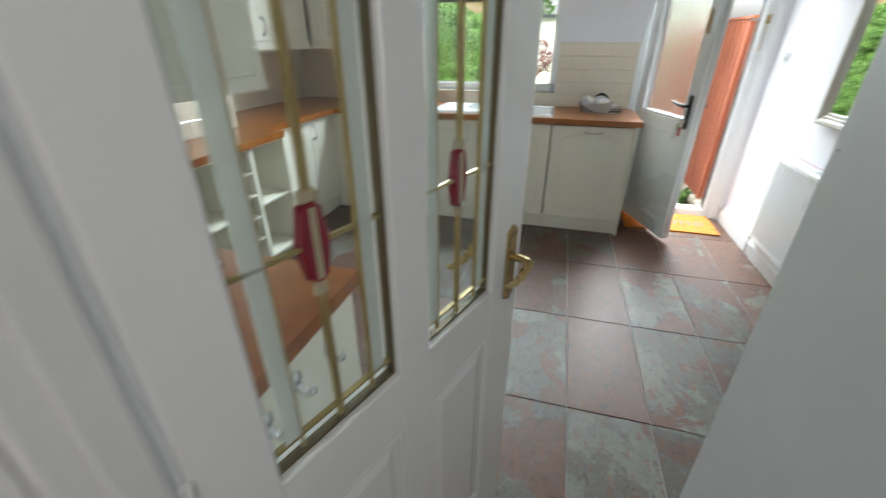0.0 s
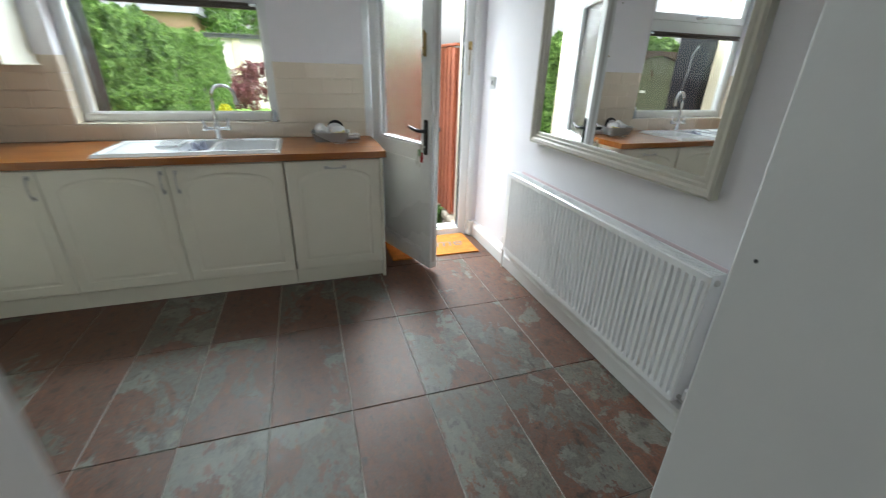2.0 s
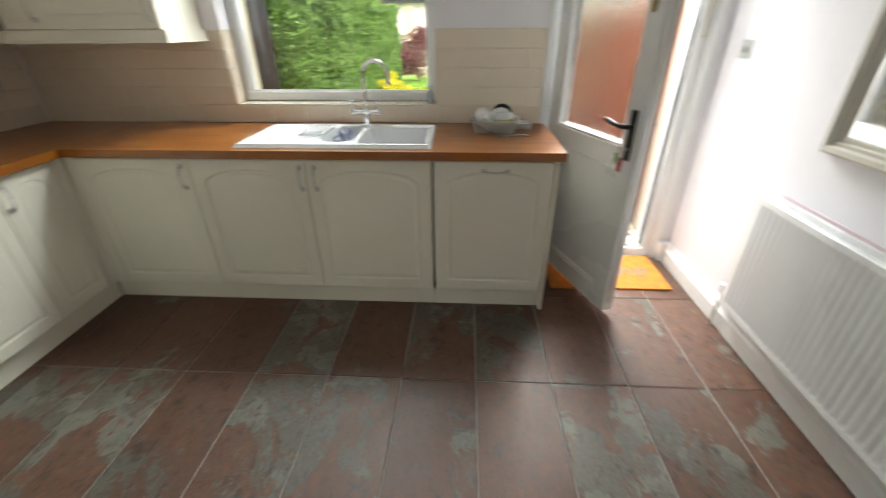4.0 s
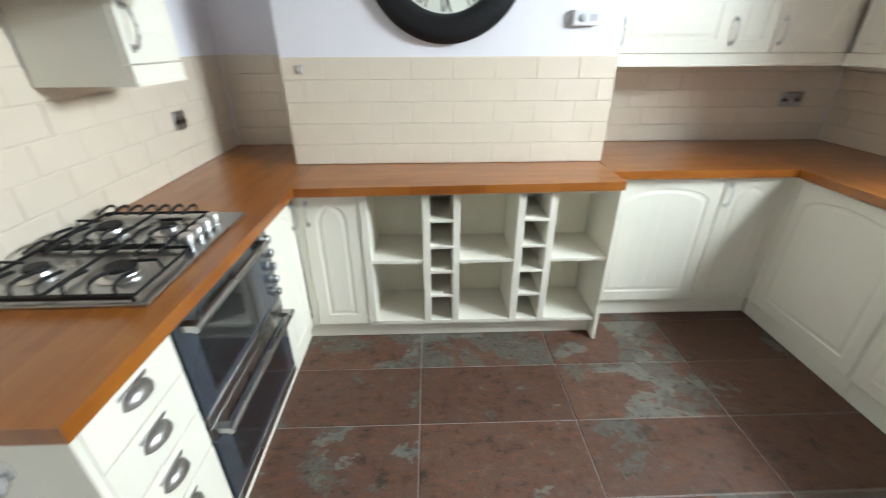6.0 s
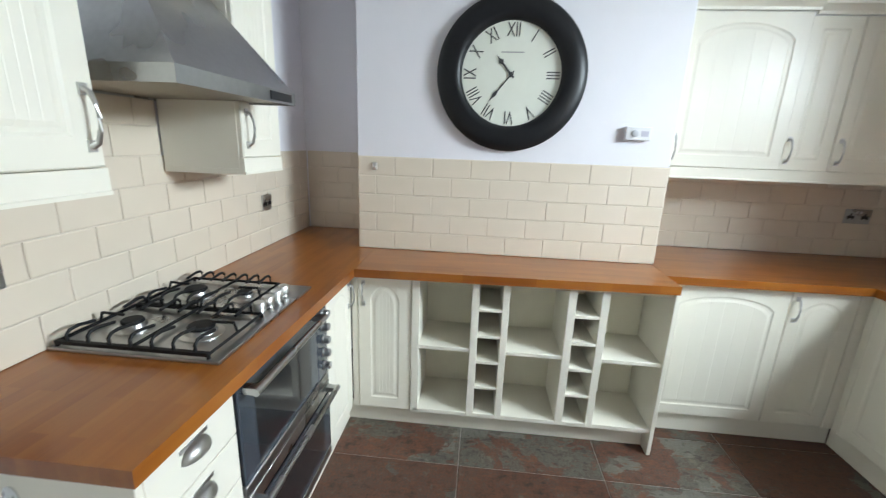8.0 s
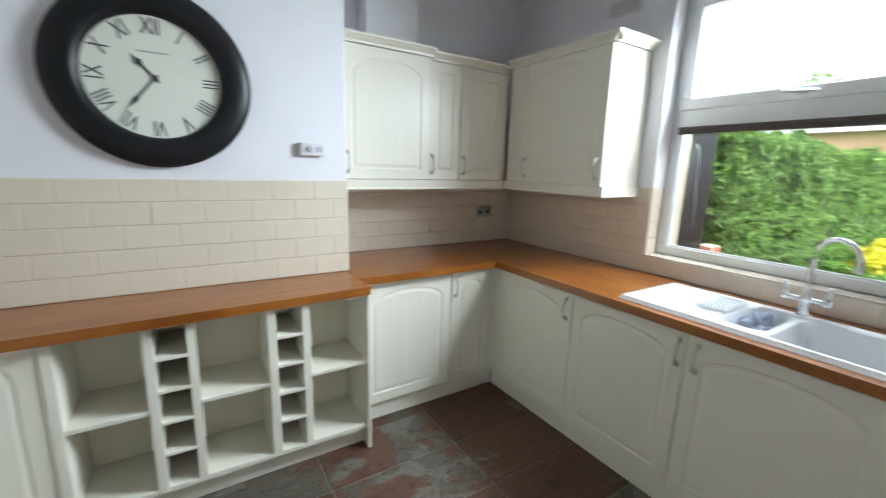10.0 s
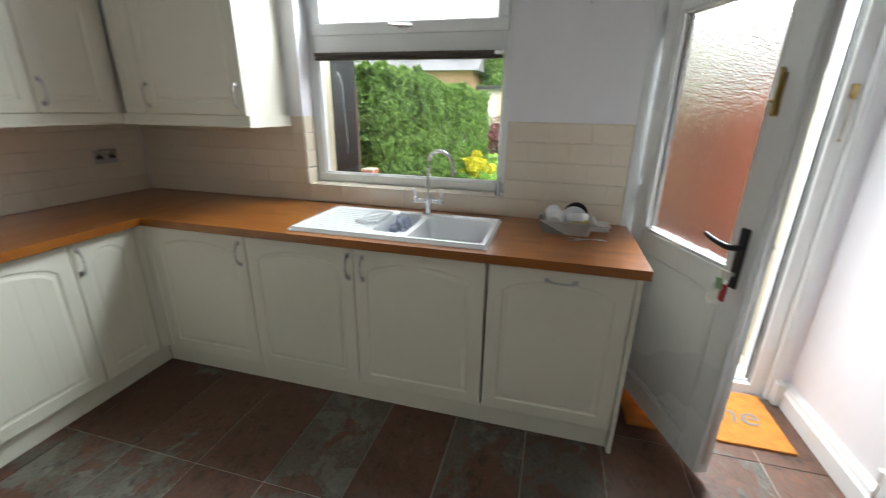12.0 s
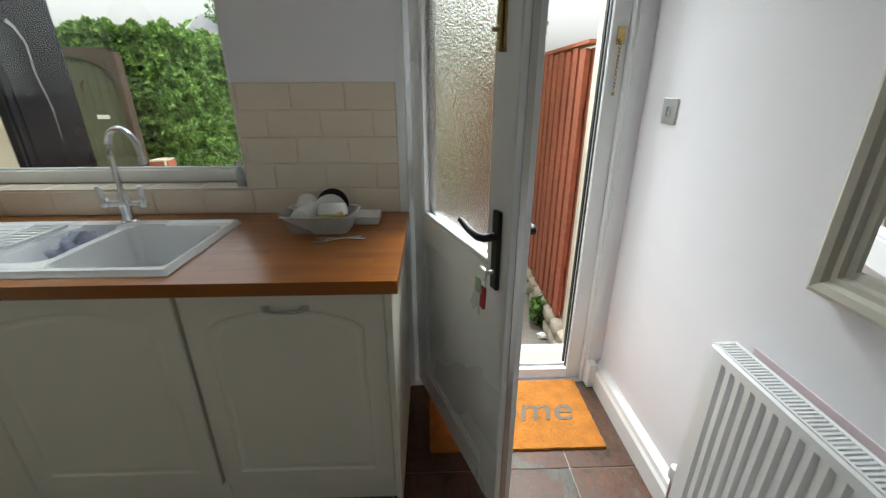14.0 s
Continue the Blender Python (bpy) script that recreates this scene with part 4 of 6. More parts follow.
for k in range(1, 11):
    a = math.pi * k / 10
    pts.append((TXX + 0.074 * (1 - math.cos(a)), TYY - 0.031 * (1 - math.cos(a)), TZ + 0.270 + 0.074 * math.sin(a)))
pts.append((TXX + 0.148, TYY - 0.062, TZ + 0.245))
part("spout", rod(pts, 0.0105, 14), CHROME, tap, smooth=True)
part("aerator", lathe(((0.013, 0), (0.013, 0.022), (0.011, 0.024)), 16, pose(TXX + 0.148, TYY - 0.062, TZ + 0.228)), CHROME, tap, smooth=True)
for s in (-1, 1):
    arm = rod([(TXX, TYY, TZ + 0.073), (TXX + s * 0.06, TYY, TZ + 0.073)], 0.011, 12)
    lathe(((0.016, 0), (0.018, 0.012), (0.012, 0.03), (0.008, 0.034)), 18, pose(TXX + s * 0.07, TYY, TZ + 0.062), bm=arm)
    part("valve", arm, CHROME, tap, smooth=True)
    part("lever", rod([(TXX + s * 0.07, TYY, TZ + 0.094), (TXX + s * 0.074, TYY - 0.004, TZ + 0.115), (TXX + s * 0.077, TYY - 0.01, TZ + 0.142)], 0.009, 12, taper=[0.7, 1.0, 0.75]), CERAMIC, tap, "white ceramic lever", smooth=True)

CLOTH1 = mat("purple_cloth", (0.33, 0.10, 0.26), 0.9, grain=0.2, scale=120, bump=0.5)
CLOTH2 = mat("blue_grey_cloth", (0.33, 0.35, 0.44), 0.9, grain=0.25, scale=90, bump=0.5)


def crumple(cx, cy, cz, rx, ry, h, seed):
    bm = bmesh.new()
    bmesh.ops.create_icosphere(bm, subdivisions=4, radius=1.0)
    for v in bm.verts:
        q = v.co.copy()
        n = noise.noise(q * 2.2 + Vector((seed, 0, 0))) * 0.5 + noise.noise(q * 5 + Vector((0, seed, 0))) * 0.2
        v.co = Vector((cx + q.x * rx * (1 + n), cy + q.y * ry * (1 + n), cz + max(q.z, -0.25) * h * (1 + n) + 0.25 * h))
    return bm


solo("dish_cloth", crumple(2.42, -0.30, WT - 0.137, 0.075, 0.055, 0.045, 3.1), CLOTH1, "purple dish cloth lying in the large bowl", "cloth", smooth=True)
solo("dish_cloth", crumple(2.005, -0.31, WT - 0.088, 0.06, 0.085, 0.085, 7.7), CLOTH2, "grey-blue cloth crumpled in the half bowl", "cloth", smooth=True)
rack = thing("soap_rack", "white slotted plastic drainer tray on the sink", "drainer tray", (1.87, -0.32, WT + 0.02))
part("rim", moved(frame_rect(-0.06, 0.06, -0.11, 0.11, 0.008, -0.006, 0.006), pose(1.86, -0.33, WT + 0.027, -90, 0, 0)), CERAMIC, rack, bevel=0.002)
for k in range(7):
    part("bar", box(1.806, 1.914, -0.425 + k * 0.028, -0.412 + k * 0.028, WT + 0.022, WT + 0.029), CERAMIC, rack)

# ---- washing-up tub on the worktop ----
CLEARPL = mat("cloudy_plastic", (0.86, 0.87, 0.87), 0.3, grain=0.03, bump=0)
CLEARPL.node_tree.nodes["Principled BSDF"].inputs["Transmission Weight"].default_value = 0.65
SPONGE = mat("yellow_sponge", (0.68, 0.60, 0.24), 0.95, grain=0.2, scale=150, bump=0.8)


def tub_mesh(x0, x1, y0, y1, z0, z1, flare, t):
    bm = bmesh.new()

    def ring(ins, z):
        r, out = 0.03, []
        for cx, cy, a0 in ((x1 - ins - r, y1 - ins - r, 0), (x0 + ins + r, y1 - ins - r, 90), (x0 + ins + r, y0 + ins + r, 180), (x1 - ins - r, y0 + ins + r, 270)):
            for k in range(5):
                a = radians(a0 + 22.5 * k)
                out.append(bm.verts.new((cx + r * math.cos(a), cy + r * math.sin(a), z)))
        return out
    rings = [ring(flare + t, z0 + t), ring(t, z1), ring(0, z1), ring(-0.008, z1 + 0.001), ring(-0.008, z1 - 0.004), ring(-0.0005, z1 - 0.005), ring(flare, z0)]
    for a, b in zip(rings, rings[1:]):
        for k in range(len(a)):
            bm.faces.new((a[k], a[(k + 1) % len(a)], b[(k + 1) % len(a)], b[k]))
    bm.faces.new(rings[0]), bm.faces.new(rings[-1])
    return bm


solo("plastic_tub", moved(tub_mesh(-0.125, 0.125, -0.082, 0.082, 0, 0.068, 0.018, 0.0025), pose(2.828, -0.213, WT + 0.0005, 0, 0, -4)), CLEARPL, "cloudy plastic tub holding clean crockery on the worktop", "tub", smooth=True)


def cup(name, m, r, h, label, handle=True):
    ob = thing(name, label, "mug" if handle else "bowl", m=m)
    part("body", lathe(((r * 0.75, 0), (r * 0.9, 0.004), (r, h * 0.4), (r, h), (r - 0.003, h), (r - 0.004, 0.01), (0.003, 0.006)), 28), CERAMIC, ob, smooth=True)
    if handle:
        part("handle", rod([(r - 0.002, 0, h * 0.8), (r + 0.022, 0, h * 0.78), (r + 0.03, 0, h * 0.5), (r + 0.02, 0, h * 0.24), (r - 0.002, 0, h * 0.2)], 0.005, 8), CERAMIC, ob, smooth=True)
    return ob


cup("mug", pose(2.765, -0.262, WT + 0.047, -82, 0, -12), 0.041, 0.09, "white ceramic mug lying in the plastic tub")
cup("mug", pose(2.775, -0.215, WT + 0.052, -75, 0, 10), 0.041, 0.09, "white ceramic mug upside down in the tub")
cup("cereal_bowl", pose(2.873, -0.208, WT + 0.096, 160, 0, 6), 0.055, 0.045, "white bowl turned over on the crockery", False)
plate = solo("black_plate", lathe(((0.002, 0), (0.040, 0), (0.056, 0.009), (0.058, 0.011), (0.040, 0.004), (0.002, 0.004)), 36, pose(2.866, -0.160, WT + 0.080, 80, 0, 4)), BLACK, "black round plate standing upright in the tub", "plate", smooth=True)
solo("side_plate", lathe(((0.002, 0), (0.045, 0), (0.062, 0.012), (0.064, 0.014), (0.045, 0.004), (0.002, 0.004)), 36, pose(2.86, -0.185, WT + 0.056, 66, 0, -4)), CERAMIC, "white side plate leaning in the tub", "plate", smooth=True)
solo("sponge", moved(box(-0.05, 0.05, -0.008, 0.008, -0.016, 0.016), pose(2.875, -0.262, WT + 0.055, 12, -10, 4)), SPONGE, "yellow washing-up sponge in the tub", "sponge", bevel=0.006, seg=2)
bx = thing("lidded_food_box", "pale plastic food box behind the tub", "food box", (2.985, -0.13, WT))
part("box_body", box(2.94, 3.034, -0.183, -0.085, WT + 0.0005, WT + 0.026), CLEARPL, bx, bevel=0.008, seg=2)
part("lid", box(2.936, 3.038, -0.187, -0.081, WT + 0.0265, WT + 0.034), CERAMIC, bx, "pale lid", bevel=0.004, seg=2)


def fork(m):
    ob = thing("fork", "stainless steel fork lying on the worktop", "fork", m=m, group="cutlery by the tub")
    part("stem", rod([(0, 0, 0.004), (0.06, 0, 0.006), (0.11, 0, 0.004)], 0.0036, 8, taper=[1.3, 0.8, 0.9]), CHROME, ob, smooth=True)
    part("head", boxes((0.108, 0.13, -0.011, 0.011, 0.003, 0.0055), *[(0.13, 0.168, -0.011 + k * 0.0063, -0.0079 + k * 0.0063, 0.003, 0.0055) for k in range(4)]), CHROME, ob)


fork(pose(3.005, -0.340, WT, 0, 0, 178))
fork(pose(2.99, -0.318, WT, 0, 0, 200))
bt = thing("soap_bottle", "small grey-blue soap bottle on the window sill", "bottle", (2.455, 0.03, WZ0 + 0.004))
part("bottle", lathe(((0.016, 0), (0.018, 0.004), (0.018, 0.06), (0.010, 0.076), (0.008, 0.082)), 20, pose(2.452, 0.03, WZ0 + 0.0045)), mat("pale_blue_plastic", (0.42, 0.47, 0.52), 0.35), bt, smooth=True)
part("cap", lathe(((0.010, 0.08), (0.010, 0.1), (0.006, 0.104)), 16, pose(2.452, 0.03, WZ0 + 0.0045)), CERAMIC, bt, smooth=True)

# ---- hob and hood ----
hob = thing("gas_hob", "stainless steel four-burner gas hob with iron grates", "hob", (1.46, -3.43, WT))
part("plate", boxes((1.163, 1.756, -3.685, -3.190, WT + 0.0005, WT + 0.011)), STEEL, hob, bevel=0.004, seg=2)
for x, y, r in ((1.33, -3.56, 0.044), (1.61, -3.56, 0.036), (1.33, -3.37, 0.030), (1.61, -3.34, 0.044)):
    bu = part("burner", lathe(((r + 0.018, 0), (r + 0.018, 0.003), (r, 0.006), (r * 0.9, 0.018), (0.004, 0.019)), 28, pose(x, y, WT + 0.0112)), SATIN, hob, smooth=True)
    part("burner_cap", lathe(((r * 0.86, 0), (r * 0.86, 0.005), (r * 0.78, 0.009), (0.004, 0.010)), 28, pose(x, y, WT + 0.031)), IRON, bu, smooth=True)
for x0, x1 in ((1.195, 1.468), (1.478, 1.745)):
    g = bmesh.new()
    y0, y1, z = -3.665, -3.225 if x0 > 1.4 else -3.31, WT + 0.024
    rod([(x0, y0, z), (x1, y0, z), (x1, y1, z), (x0, y1, z)], 0.0052, 8, closed=True, bm=g)
    for fx, fy in ((x0, y0), (x1, y0), (x1, y1), (x0, y1)):
        rod([(fx, fy, z), (fx, fy, WT + 0.012)], 0.0055, 8, bm=g)
    rod([(x0, (y0 + y1) / 2, z + 0.003), (x1, (y0 + y1) / 2, z + 0.003)], 0.005, 8, bm=g)
    box(x1 - 0.007, x1 + 0.007, y0, y1, z - 0.004, z + 0.006, bm=g)
    n = 7
    for side in (0, 1):
        for k in range(n):
            y = y0 + 0.035 + (y1 - y0 - 0.07) * k / (n - 1)
            xe, xm = (x0, x0 + 0.085) if side == 0 else (x1, x1 - 0.085)
            rod([(xe, y, z), (xe, y, z + 0.024), (xe + (xm - xe) * 0.12, y, z + 0.034), (xe + (xm - xe) * 0.4, y, z + 0.036), (xm, y, z + 0.028)], 0.0048, 6, bm=g)
    for k in range(2):
        y = (y0, y1)[k]
        s = 1 if k == 0 else -1
        rod([((x0 + x1) / 2, y, z), ((x0 + x1) / 2, y + s * 0.01, z + 0.03), ((x0 + x1) / 2, y + s * 0.08, z + 0.028)], 0.0045, 6, bm=g)
    part("grate", g, IRON, hob, "black iron pan grate", smooth=True)
for k in range(4):
    part("knob", lathe(((0.018, 0), (0.018, 0.008), (0.022, 0.009), (0.021, 0.030), (0.018, 0.034), (0.003, 0.0345)), 22, pose(1.262 + 0.056 * k, -3.258, WT + 0.0112)), SATIN, hob, "steel control knob", smooth=True)

hood = thing("cooker_hood", "brushed steel chimney cooker hood", "cooker hood", (1.467, -3.45, 1.6))
hx0, hx1, hy0, hy1 = 1.19, 1.765, S + 0.012, -3.205
bm = bmesh.new()
loops = []
for x0, x1, y1, z in ((hx0, hx1, hy1, 1.605), (hx0, hx1, hy1, 1.645), (1.345, 1.590, -3.43, 1.94), (1.345, 1.590, -3.43, 2.74)):
    loops.append([bm.verts.new(c) for c in ((x0, hy0, z), (x1, hy0, z), (x1, y1, z), (x0, y1, z))])
for a, b in zip(loops, loops[1:]):
    for k in range(4):
        bm.faces.new((a[k], a[(k + 1) % 4], b[(k + 1) % 4], b[k]))
bm.faces.new(loops[-1])
part("canopy", bm, STEEL, hood, bevel=0.003)
part("filter", boxes((hx0 + 0.006, hx1 - 0.006, hy0 + 0.006, hy1 - 0.006, 1.612, 1.618)), mat("grease_filter", (0.30, 0.26, 0.20), 0.45, 0.8, grain=0.2, scale=90, bump=0.5), hood, "metal grease filter")
# Thin black piece standing for a dark reflection in the polished lip.
part("lip_reflection", box(1.22, 1.36, hy1, hy1 + 0.003, 1.612, 1.638), BLACK, hood, "dark reflection in the steel lip")

# ---- clock, controls, sockets ----


def lettering(text, size, m, name, material, parent, align="CENTER", depth=0.0005, shear=0.0):
    cu = bpy.data.curves.new("lettering", "FONT")
    cu.body, cu.size, cu.align_x, cu.align_y, cu.extrude, cu.shear = text, size, align, "CENTER", depth, shear
    tmp = bpy.data.objects.new("lettering", cu)
    scene.collection.objects.link(tmp)
    bpy.context.view_layer.update()
    me = bpy.data.meshes.new_from_object(tmp.evaluated_get(bpy.context.evaluated_depsgraph_get()))
    bpy.data.objects.remove(tmp)
    bpy.data.curves.remove(cu)
    me.transform(m)
    me.materials.clear()
    me.materials.append(material)
    ob = new(name, me)
    ob.parent = parent
    if parent in ORIGIN:
        ob.matrix_parent_inverse = ORIGIN[parent]
    return ob


CM = pose(BX + 0.001, -2.420, 1.832, 90, 0, 90)
clock = thing("wall_clock", "large round wall clock with a wide black frame", "clock", m=CM)
part("frame", lathe(((0.335, 0.0), (0.360, 0.012), (0.364, 0.022), (0.356, 0.034), (0.322, 0.046), (0.278, 0.050), (0.256, 0.044), (0.243, 0.028), (0.241, 0.018)), 72), BLACK, clock, smooth=True)
part("dial", lathe(((0.25, 0.004), (0.25, 0.018), (0.002, 0.0182)), 64), DIAL, clock, "pale cream dial")
for k, txt in enumerate(("XII", "I", "II", "III", "IIII", "V", "VI", "VII", "VIII", "IX", "X", "XI")):
    a = -k * math.tau / 12
    lettering(txt, 0.078, Matrix.Rotation(a, 4, "Z") @ Matrix.Translation((0, 0.198, 0.0190)) @ Matrix.Diagonal((0.72, 1.15, 1, 1)), "numeral", INK, clock)
part("maker_mark", box(-0.055, 0.055, 0.098, 0.104, 0.0182, 0.0186), mat("grey_print", (0.35, 0.35, 0.33), 0.7, bump=0), clock)
for nm, ang, ln, w in (("hour_hand", -10.62 * 30, 0.115, 0.009), ("minute_hand", -36.5 * 6, 0.175, 0.006)):
    h = prism([(-w * 0.5, -0.02), (w * 0.5, -0.02), (w * 0.5, ln * 0.55), (w * 1.6, ln * 0.68), (w * 0.5, ln * 0.8), (0, ln), (-w * 0.5, ln * 0.8), (-w * 1.6, ln * 0.68), (-w * 0.5, ln * 0.55)], 0.021, 0.0225)
    part(nm, moved(h, Matrix.Rotation(radians(ang), 4, "Z")), INK, clock)
part("hub", lathe(((0.012, 0.0185), (0.012, 0.025), (0.003, 0.026)), 18), INK, clock, smooth=True)

th = thing("thermostat", "small white heating control on the chimney breast", "thermostat", (BX, -1.783, 1.545))
WHITEPL = mat("white_plastic", (0.72, 0.71, 0.72), 0.35, grain=0.02, bump=0)
part("case", box(BX + 0.0005, BX + 0.03, -1.843, -1.723, 1.543, 1.607), WHITEPL, th, bevel=0.005, seg=2)
part("dial", lathe(((0.017, 0), (0.017, 0.004), (0.014, 0.006), (0.003, 0.006)), 22, pose(BX + 0.0302, -1.80, 1.575, 0, 90, 0)), mat("grey_plastic", (0.45, 0.45, 0.47), 0.4, bump=0), th, smooth=True)
part("window", box(BX + 0.0301, BX + 0.031, -1.770, -1.735, 1.562, 1.588), mat("lilac_grey_print", (0.5, 0.48, 0.55), 0.5, bump=0), th)
sk = thing("fused_spur", "small steel hook plate on the tiles", "hook", (BX, -3.105, 1.365))
part("plate", box(BX + 0.0096, BX + 0.016, -3.118, -3.092, 1.345, 1.385), SATIN, sk, bevel=0.003)
part("knob", lathe(((0.006, 0), (0.008, 0.01), (0.004, 0.013)), 12, pose(BX + 0.016, -3.105, 1.36, 0, 90, 0)), SATIN, sk, smooth=True)


def socket(m, w, dark, label):
    """A double socket plate facing +z of m, x across."""
    ob = thing("wall_socket", label, "socket", m=m)
    part("plate", box(-w / 2, w / 2, -0.043, 0.043, 0, 0.006), STEEL if not dark else SATIN, ob, bevel=0.002)
    for sx in (-1, 1):
        cx = sx * w * 0.27
        o = part("outlet", boxes((cx - 0.005, cx + 0.005, 0.004, 0.018, 0.006, 0.0068), (cx - 0.018, cx - 0.007, -0.018, -0.010, 0.006, 0.0068), (cx + 0.007, cx + 0.018, -0.018, -0.010, 0.006, 0.0068),
                                   (cx - 0.02, cx + 0.02, -0.012, 0.004, 0.006, 0.0064)), BLACK, ob, "black three-pin outlet")
        part("rocker", box(sx * 0.012 - 0.009, sx * 0.012 + 0.009, 0.014, 0.03, 0.006, 0.0095), CHROME, ob, bevel=0.002)


socket(pose(1.888, S + 0.0098, 1.158, 90, 0, 180), 0.148, False, "brushed steel double socket on the tiles")
socket(pose(0.565, S + 0.0098, 1.152, 90, 0, 180), 0.09, True, "small dark steel socket on the tiles")
socket(pose(0.0098, -0.276, 1.158, 90, 0, 90), 0.146, False, "brushed steel double socket under the wall cabinets")
sw = thing("light_switch", "brushed steel single light switch", "light switch", (W, -0.195, 1.31))
part("plate", box(W - 0.007, W - 0.0003, -0.238, -0.152, 1.274, 1.360), mat("pale_steel_plate", (0.64, 0.65, 0.66), 0.4, 1.0, grain=0.05, scale=60, bump=0.02), sw, bevel=0.002)
part("rocker", box(W - 0.012, W - 0.007, -0.207, -0.185, 1.299, 1.332), CHROME, sw, bevel=0.003)
vent = thing("wall_vent", "small grey metal vent grille high on the wall", "vent", (0.95, -0.004, 2.47))
part("frame", moved(frame_rect(-0.11, 0.11, -0.045, 0.045, 0.01, -0.008, -0.0005), pose(0.95, 0, 2.49)), PAINT, vent)
for k in range(5):
    part("slat", box(0.85, 1.05, -0.007, -0.001, 2.455 + k * 0.015, 2.461 + k * 0.015), SATIN, vent)
part("nail", rod([(2.832, 0.0, 1.945), (2.832, -0.012, 1.945)], 0.006, 8), SATIN, wall_north, "small brown wall plug")

# ---- mirror ----
mir = thing("wall_mirror", "large wall mirror with a moulded grey-cream frame", "mirror", (W, -1.57, 1.0))
MY0, MY1, MZ0, MZ1, MF = -2.238, -0.902, 0.992, 1.93, 0.072
MPROF = ((0, 0), (0.034, 0.0), (0.040, 0.010), (0.036, 0.026), (0.026, 0.034), (0.026, 0.046), (0.017, 0.052), (0.015, 0.066), (0.010, MF), (0, MF))


def mitred(parent, y0, y1, z0, z1, f, profile, material):
    """Four mitred frame bars on the east wall."""
    corners = [(y0, z0), (y1, z0), (y1, z1), (y0, z1)]
    inner = ((1, 1), (-1, 1), (-1, -1), (1, -1))
    for k in range(4):
        bm = bmesh.new()
        ends = []
        for c in (k, (k + 1) % 4):
            (y, z), (sy, sz) = corners[c], inner[c]
            ends.append([bm.verts.new((W - 0.0005 - o, y + sy * i, z + sz * i)) for o, i in profile])
        bm.faces.new(ends[0]), bm.faces.new(ends[1])
        for i in range(len(profile)):
            j = (i + 1) % len(profile)
            bm.faces.new((ends[0][i], ends[0][j], ends[1][j], ends[1][i]))
        part("frame_bar", bm, material, parent)


mitred(mir, MY0, MY1, MZ0, MZ1, MF, MPROF, CHAMPAGNE)
part("mirror_glass", box(W - 0.011, W - 0.0085, MY0 + MF - 0.003, MY1 - MF + 0.003, MZ0 + MF - 0.003, MZ1 - MF + 0.003), MIRROR, mir, "silvered mirror glass")

# ---- radiator ----
rad = thing("radiator", "white double panel radiator with vertical flutes", "radiator", (W, -1.58, 0.17))
RY0, RY1, RZ0, RZ1, RXF = -2.372, -0.765, 0.172, 0.758, W - 0.093
bm = bmesh.new()
pitch, cols = 0.0338, []
prof = []
y = RY0 + 0.012
prof.append((RY0 + 0.002, 0.006)), prof.append((RY0 + 0.004, 0.0))
while y + pitch < RY1 - 0.01:
    prof += [(y + pitch * 0.10, 0.0), (y + pitch * 0.24, 0.013), (y + pitch * 0.50, 0.013), (y + pitch * 0.64, 0.0)]
    y += pitch
prof += [(RY1 - 0.004, 0.0), (RY1 - 0.002, 0.006)]
zl = ((RZ0, 0.006, 0), (RZ0 + 0.005, 0, 0), (RZ0 + 0.028, 0, 0), (RZ0 + 0.042, 0, 1), (RZ1 - 0.042, 0, 1), (RZ1 - 0.028, 0, 0), (RZ1 - 0.005, 0, 0), (RZ1, 0.006, 0))
rows = [[bm.verts.new((RXF + ins + d * k, yy, z)) for yy, d in prof] for z, ins, k in zl]
for a, b in zip(rows, rows[1:]):
    for i in range(len(a) - 1):
        bm.faces.new((a[i], a[i + 1], b[i + 1], b[i]))
part("front_panel", bm, RAD, rad)
part("front_back", box(RXF + 0.0155, RXF + 0.018, RY0 + 0.002, RY1 - 0.002, RZ0 + 0.002, RZ1 - 0.002), RAD, rad)
part("back_panel", box(W - 0.035, W - 0.022, RY0, RY1, RZ0, RZ1), RAD, rad, bevel=0.003)
part("side_cover", box(RXF + 0.004, W - 0.022, RY0 - 0.002, RY0 + 0.003, RZ0 + 0.01, RZ1 + 0.003), RAD, rad)
part("side_cover", box(RXF + 0.004, W - 0.022, RY1 - 0.003, RY1 + 0.002, RZ0 + 0.01, RZ1 + 0.003), RAD, rad)
gr = boxes((RXF + 0.0062, RXF + 0.012, RY0 + 0.004, RY1 - 0.004, RZ1 - 0.002, RZ1 + 0.004), (W - 0.034, W - 0.024, RY0, RY1, RZ1 - 0.002, RZ1 + 0.004))
yy = RY0 + 0.008
while yy < RY1:
    box(RXF + 0.012, W - 0.034, yy, yy + 0.0058, RZ1 - 0.001, RZ1 + 0.003, bm=gr)
    yy += 0.0112
part("top_grille", gr, RAD, rad, "slotted top grille")
part("inner_fins", boxes(*[(RXF + 0.020, W - 0.036, RY0 + 0.03 + k * 0.05, RY0 + 0.034 + k * 0.05, RZ0 + 0.03, RZ1 - 0.03) for k in range(31)]), RAD, rad)
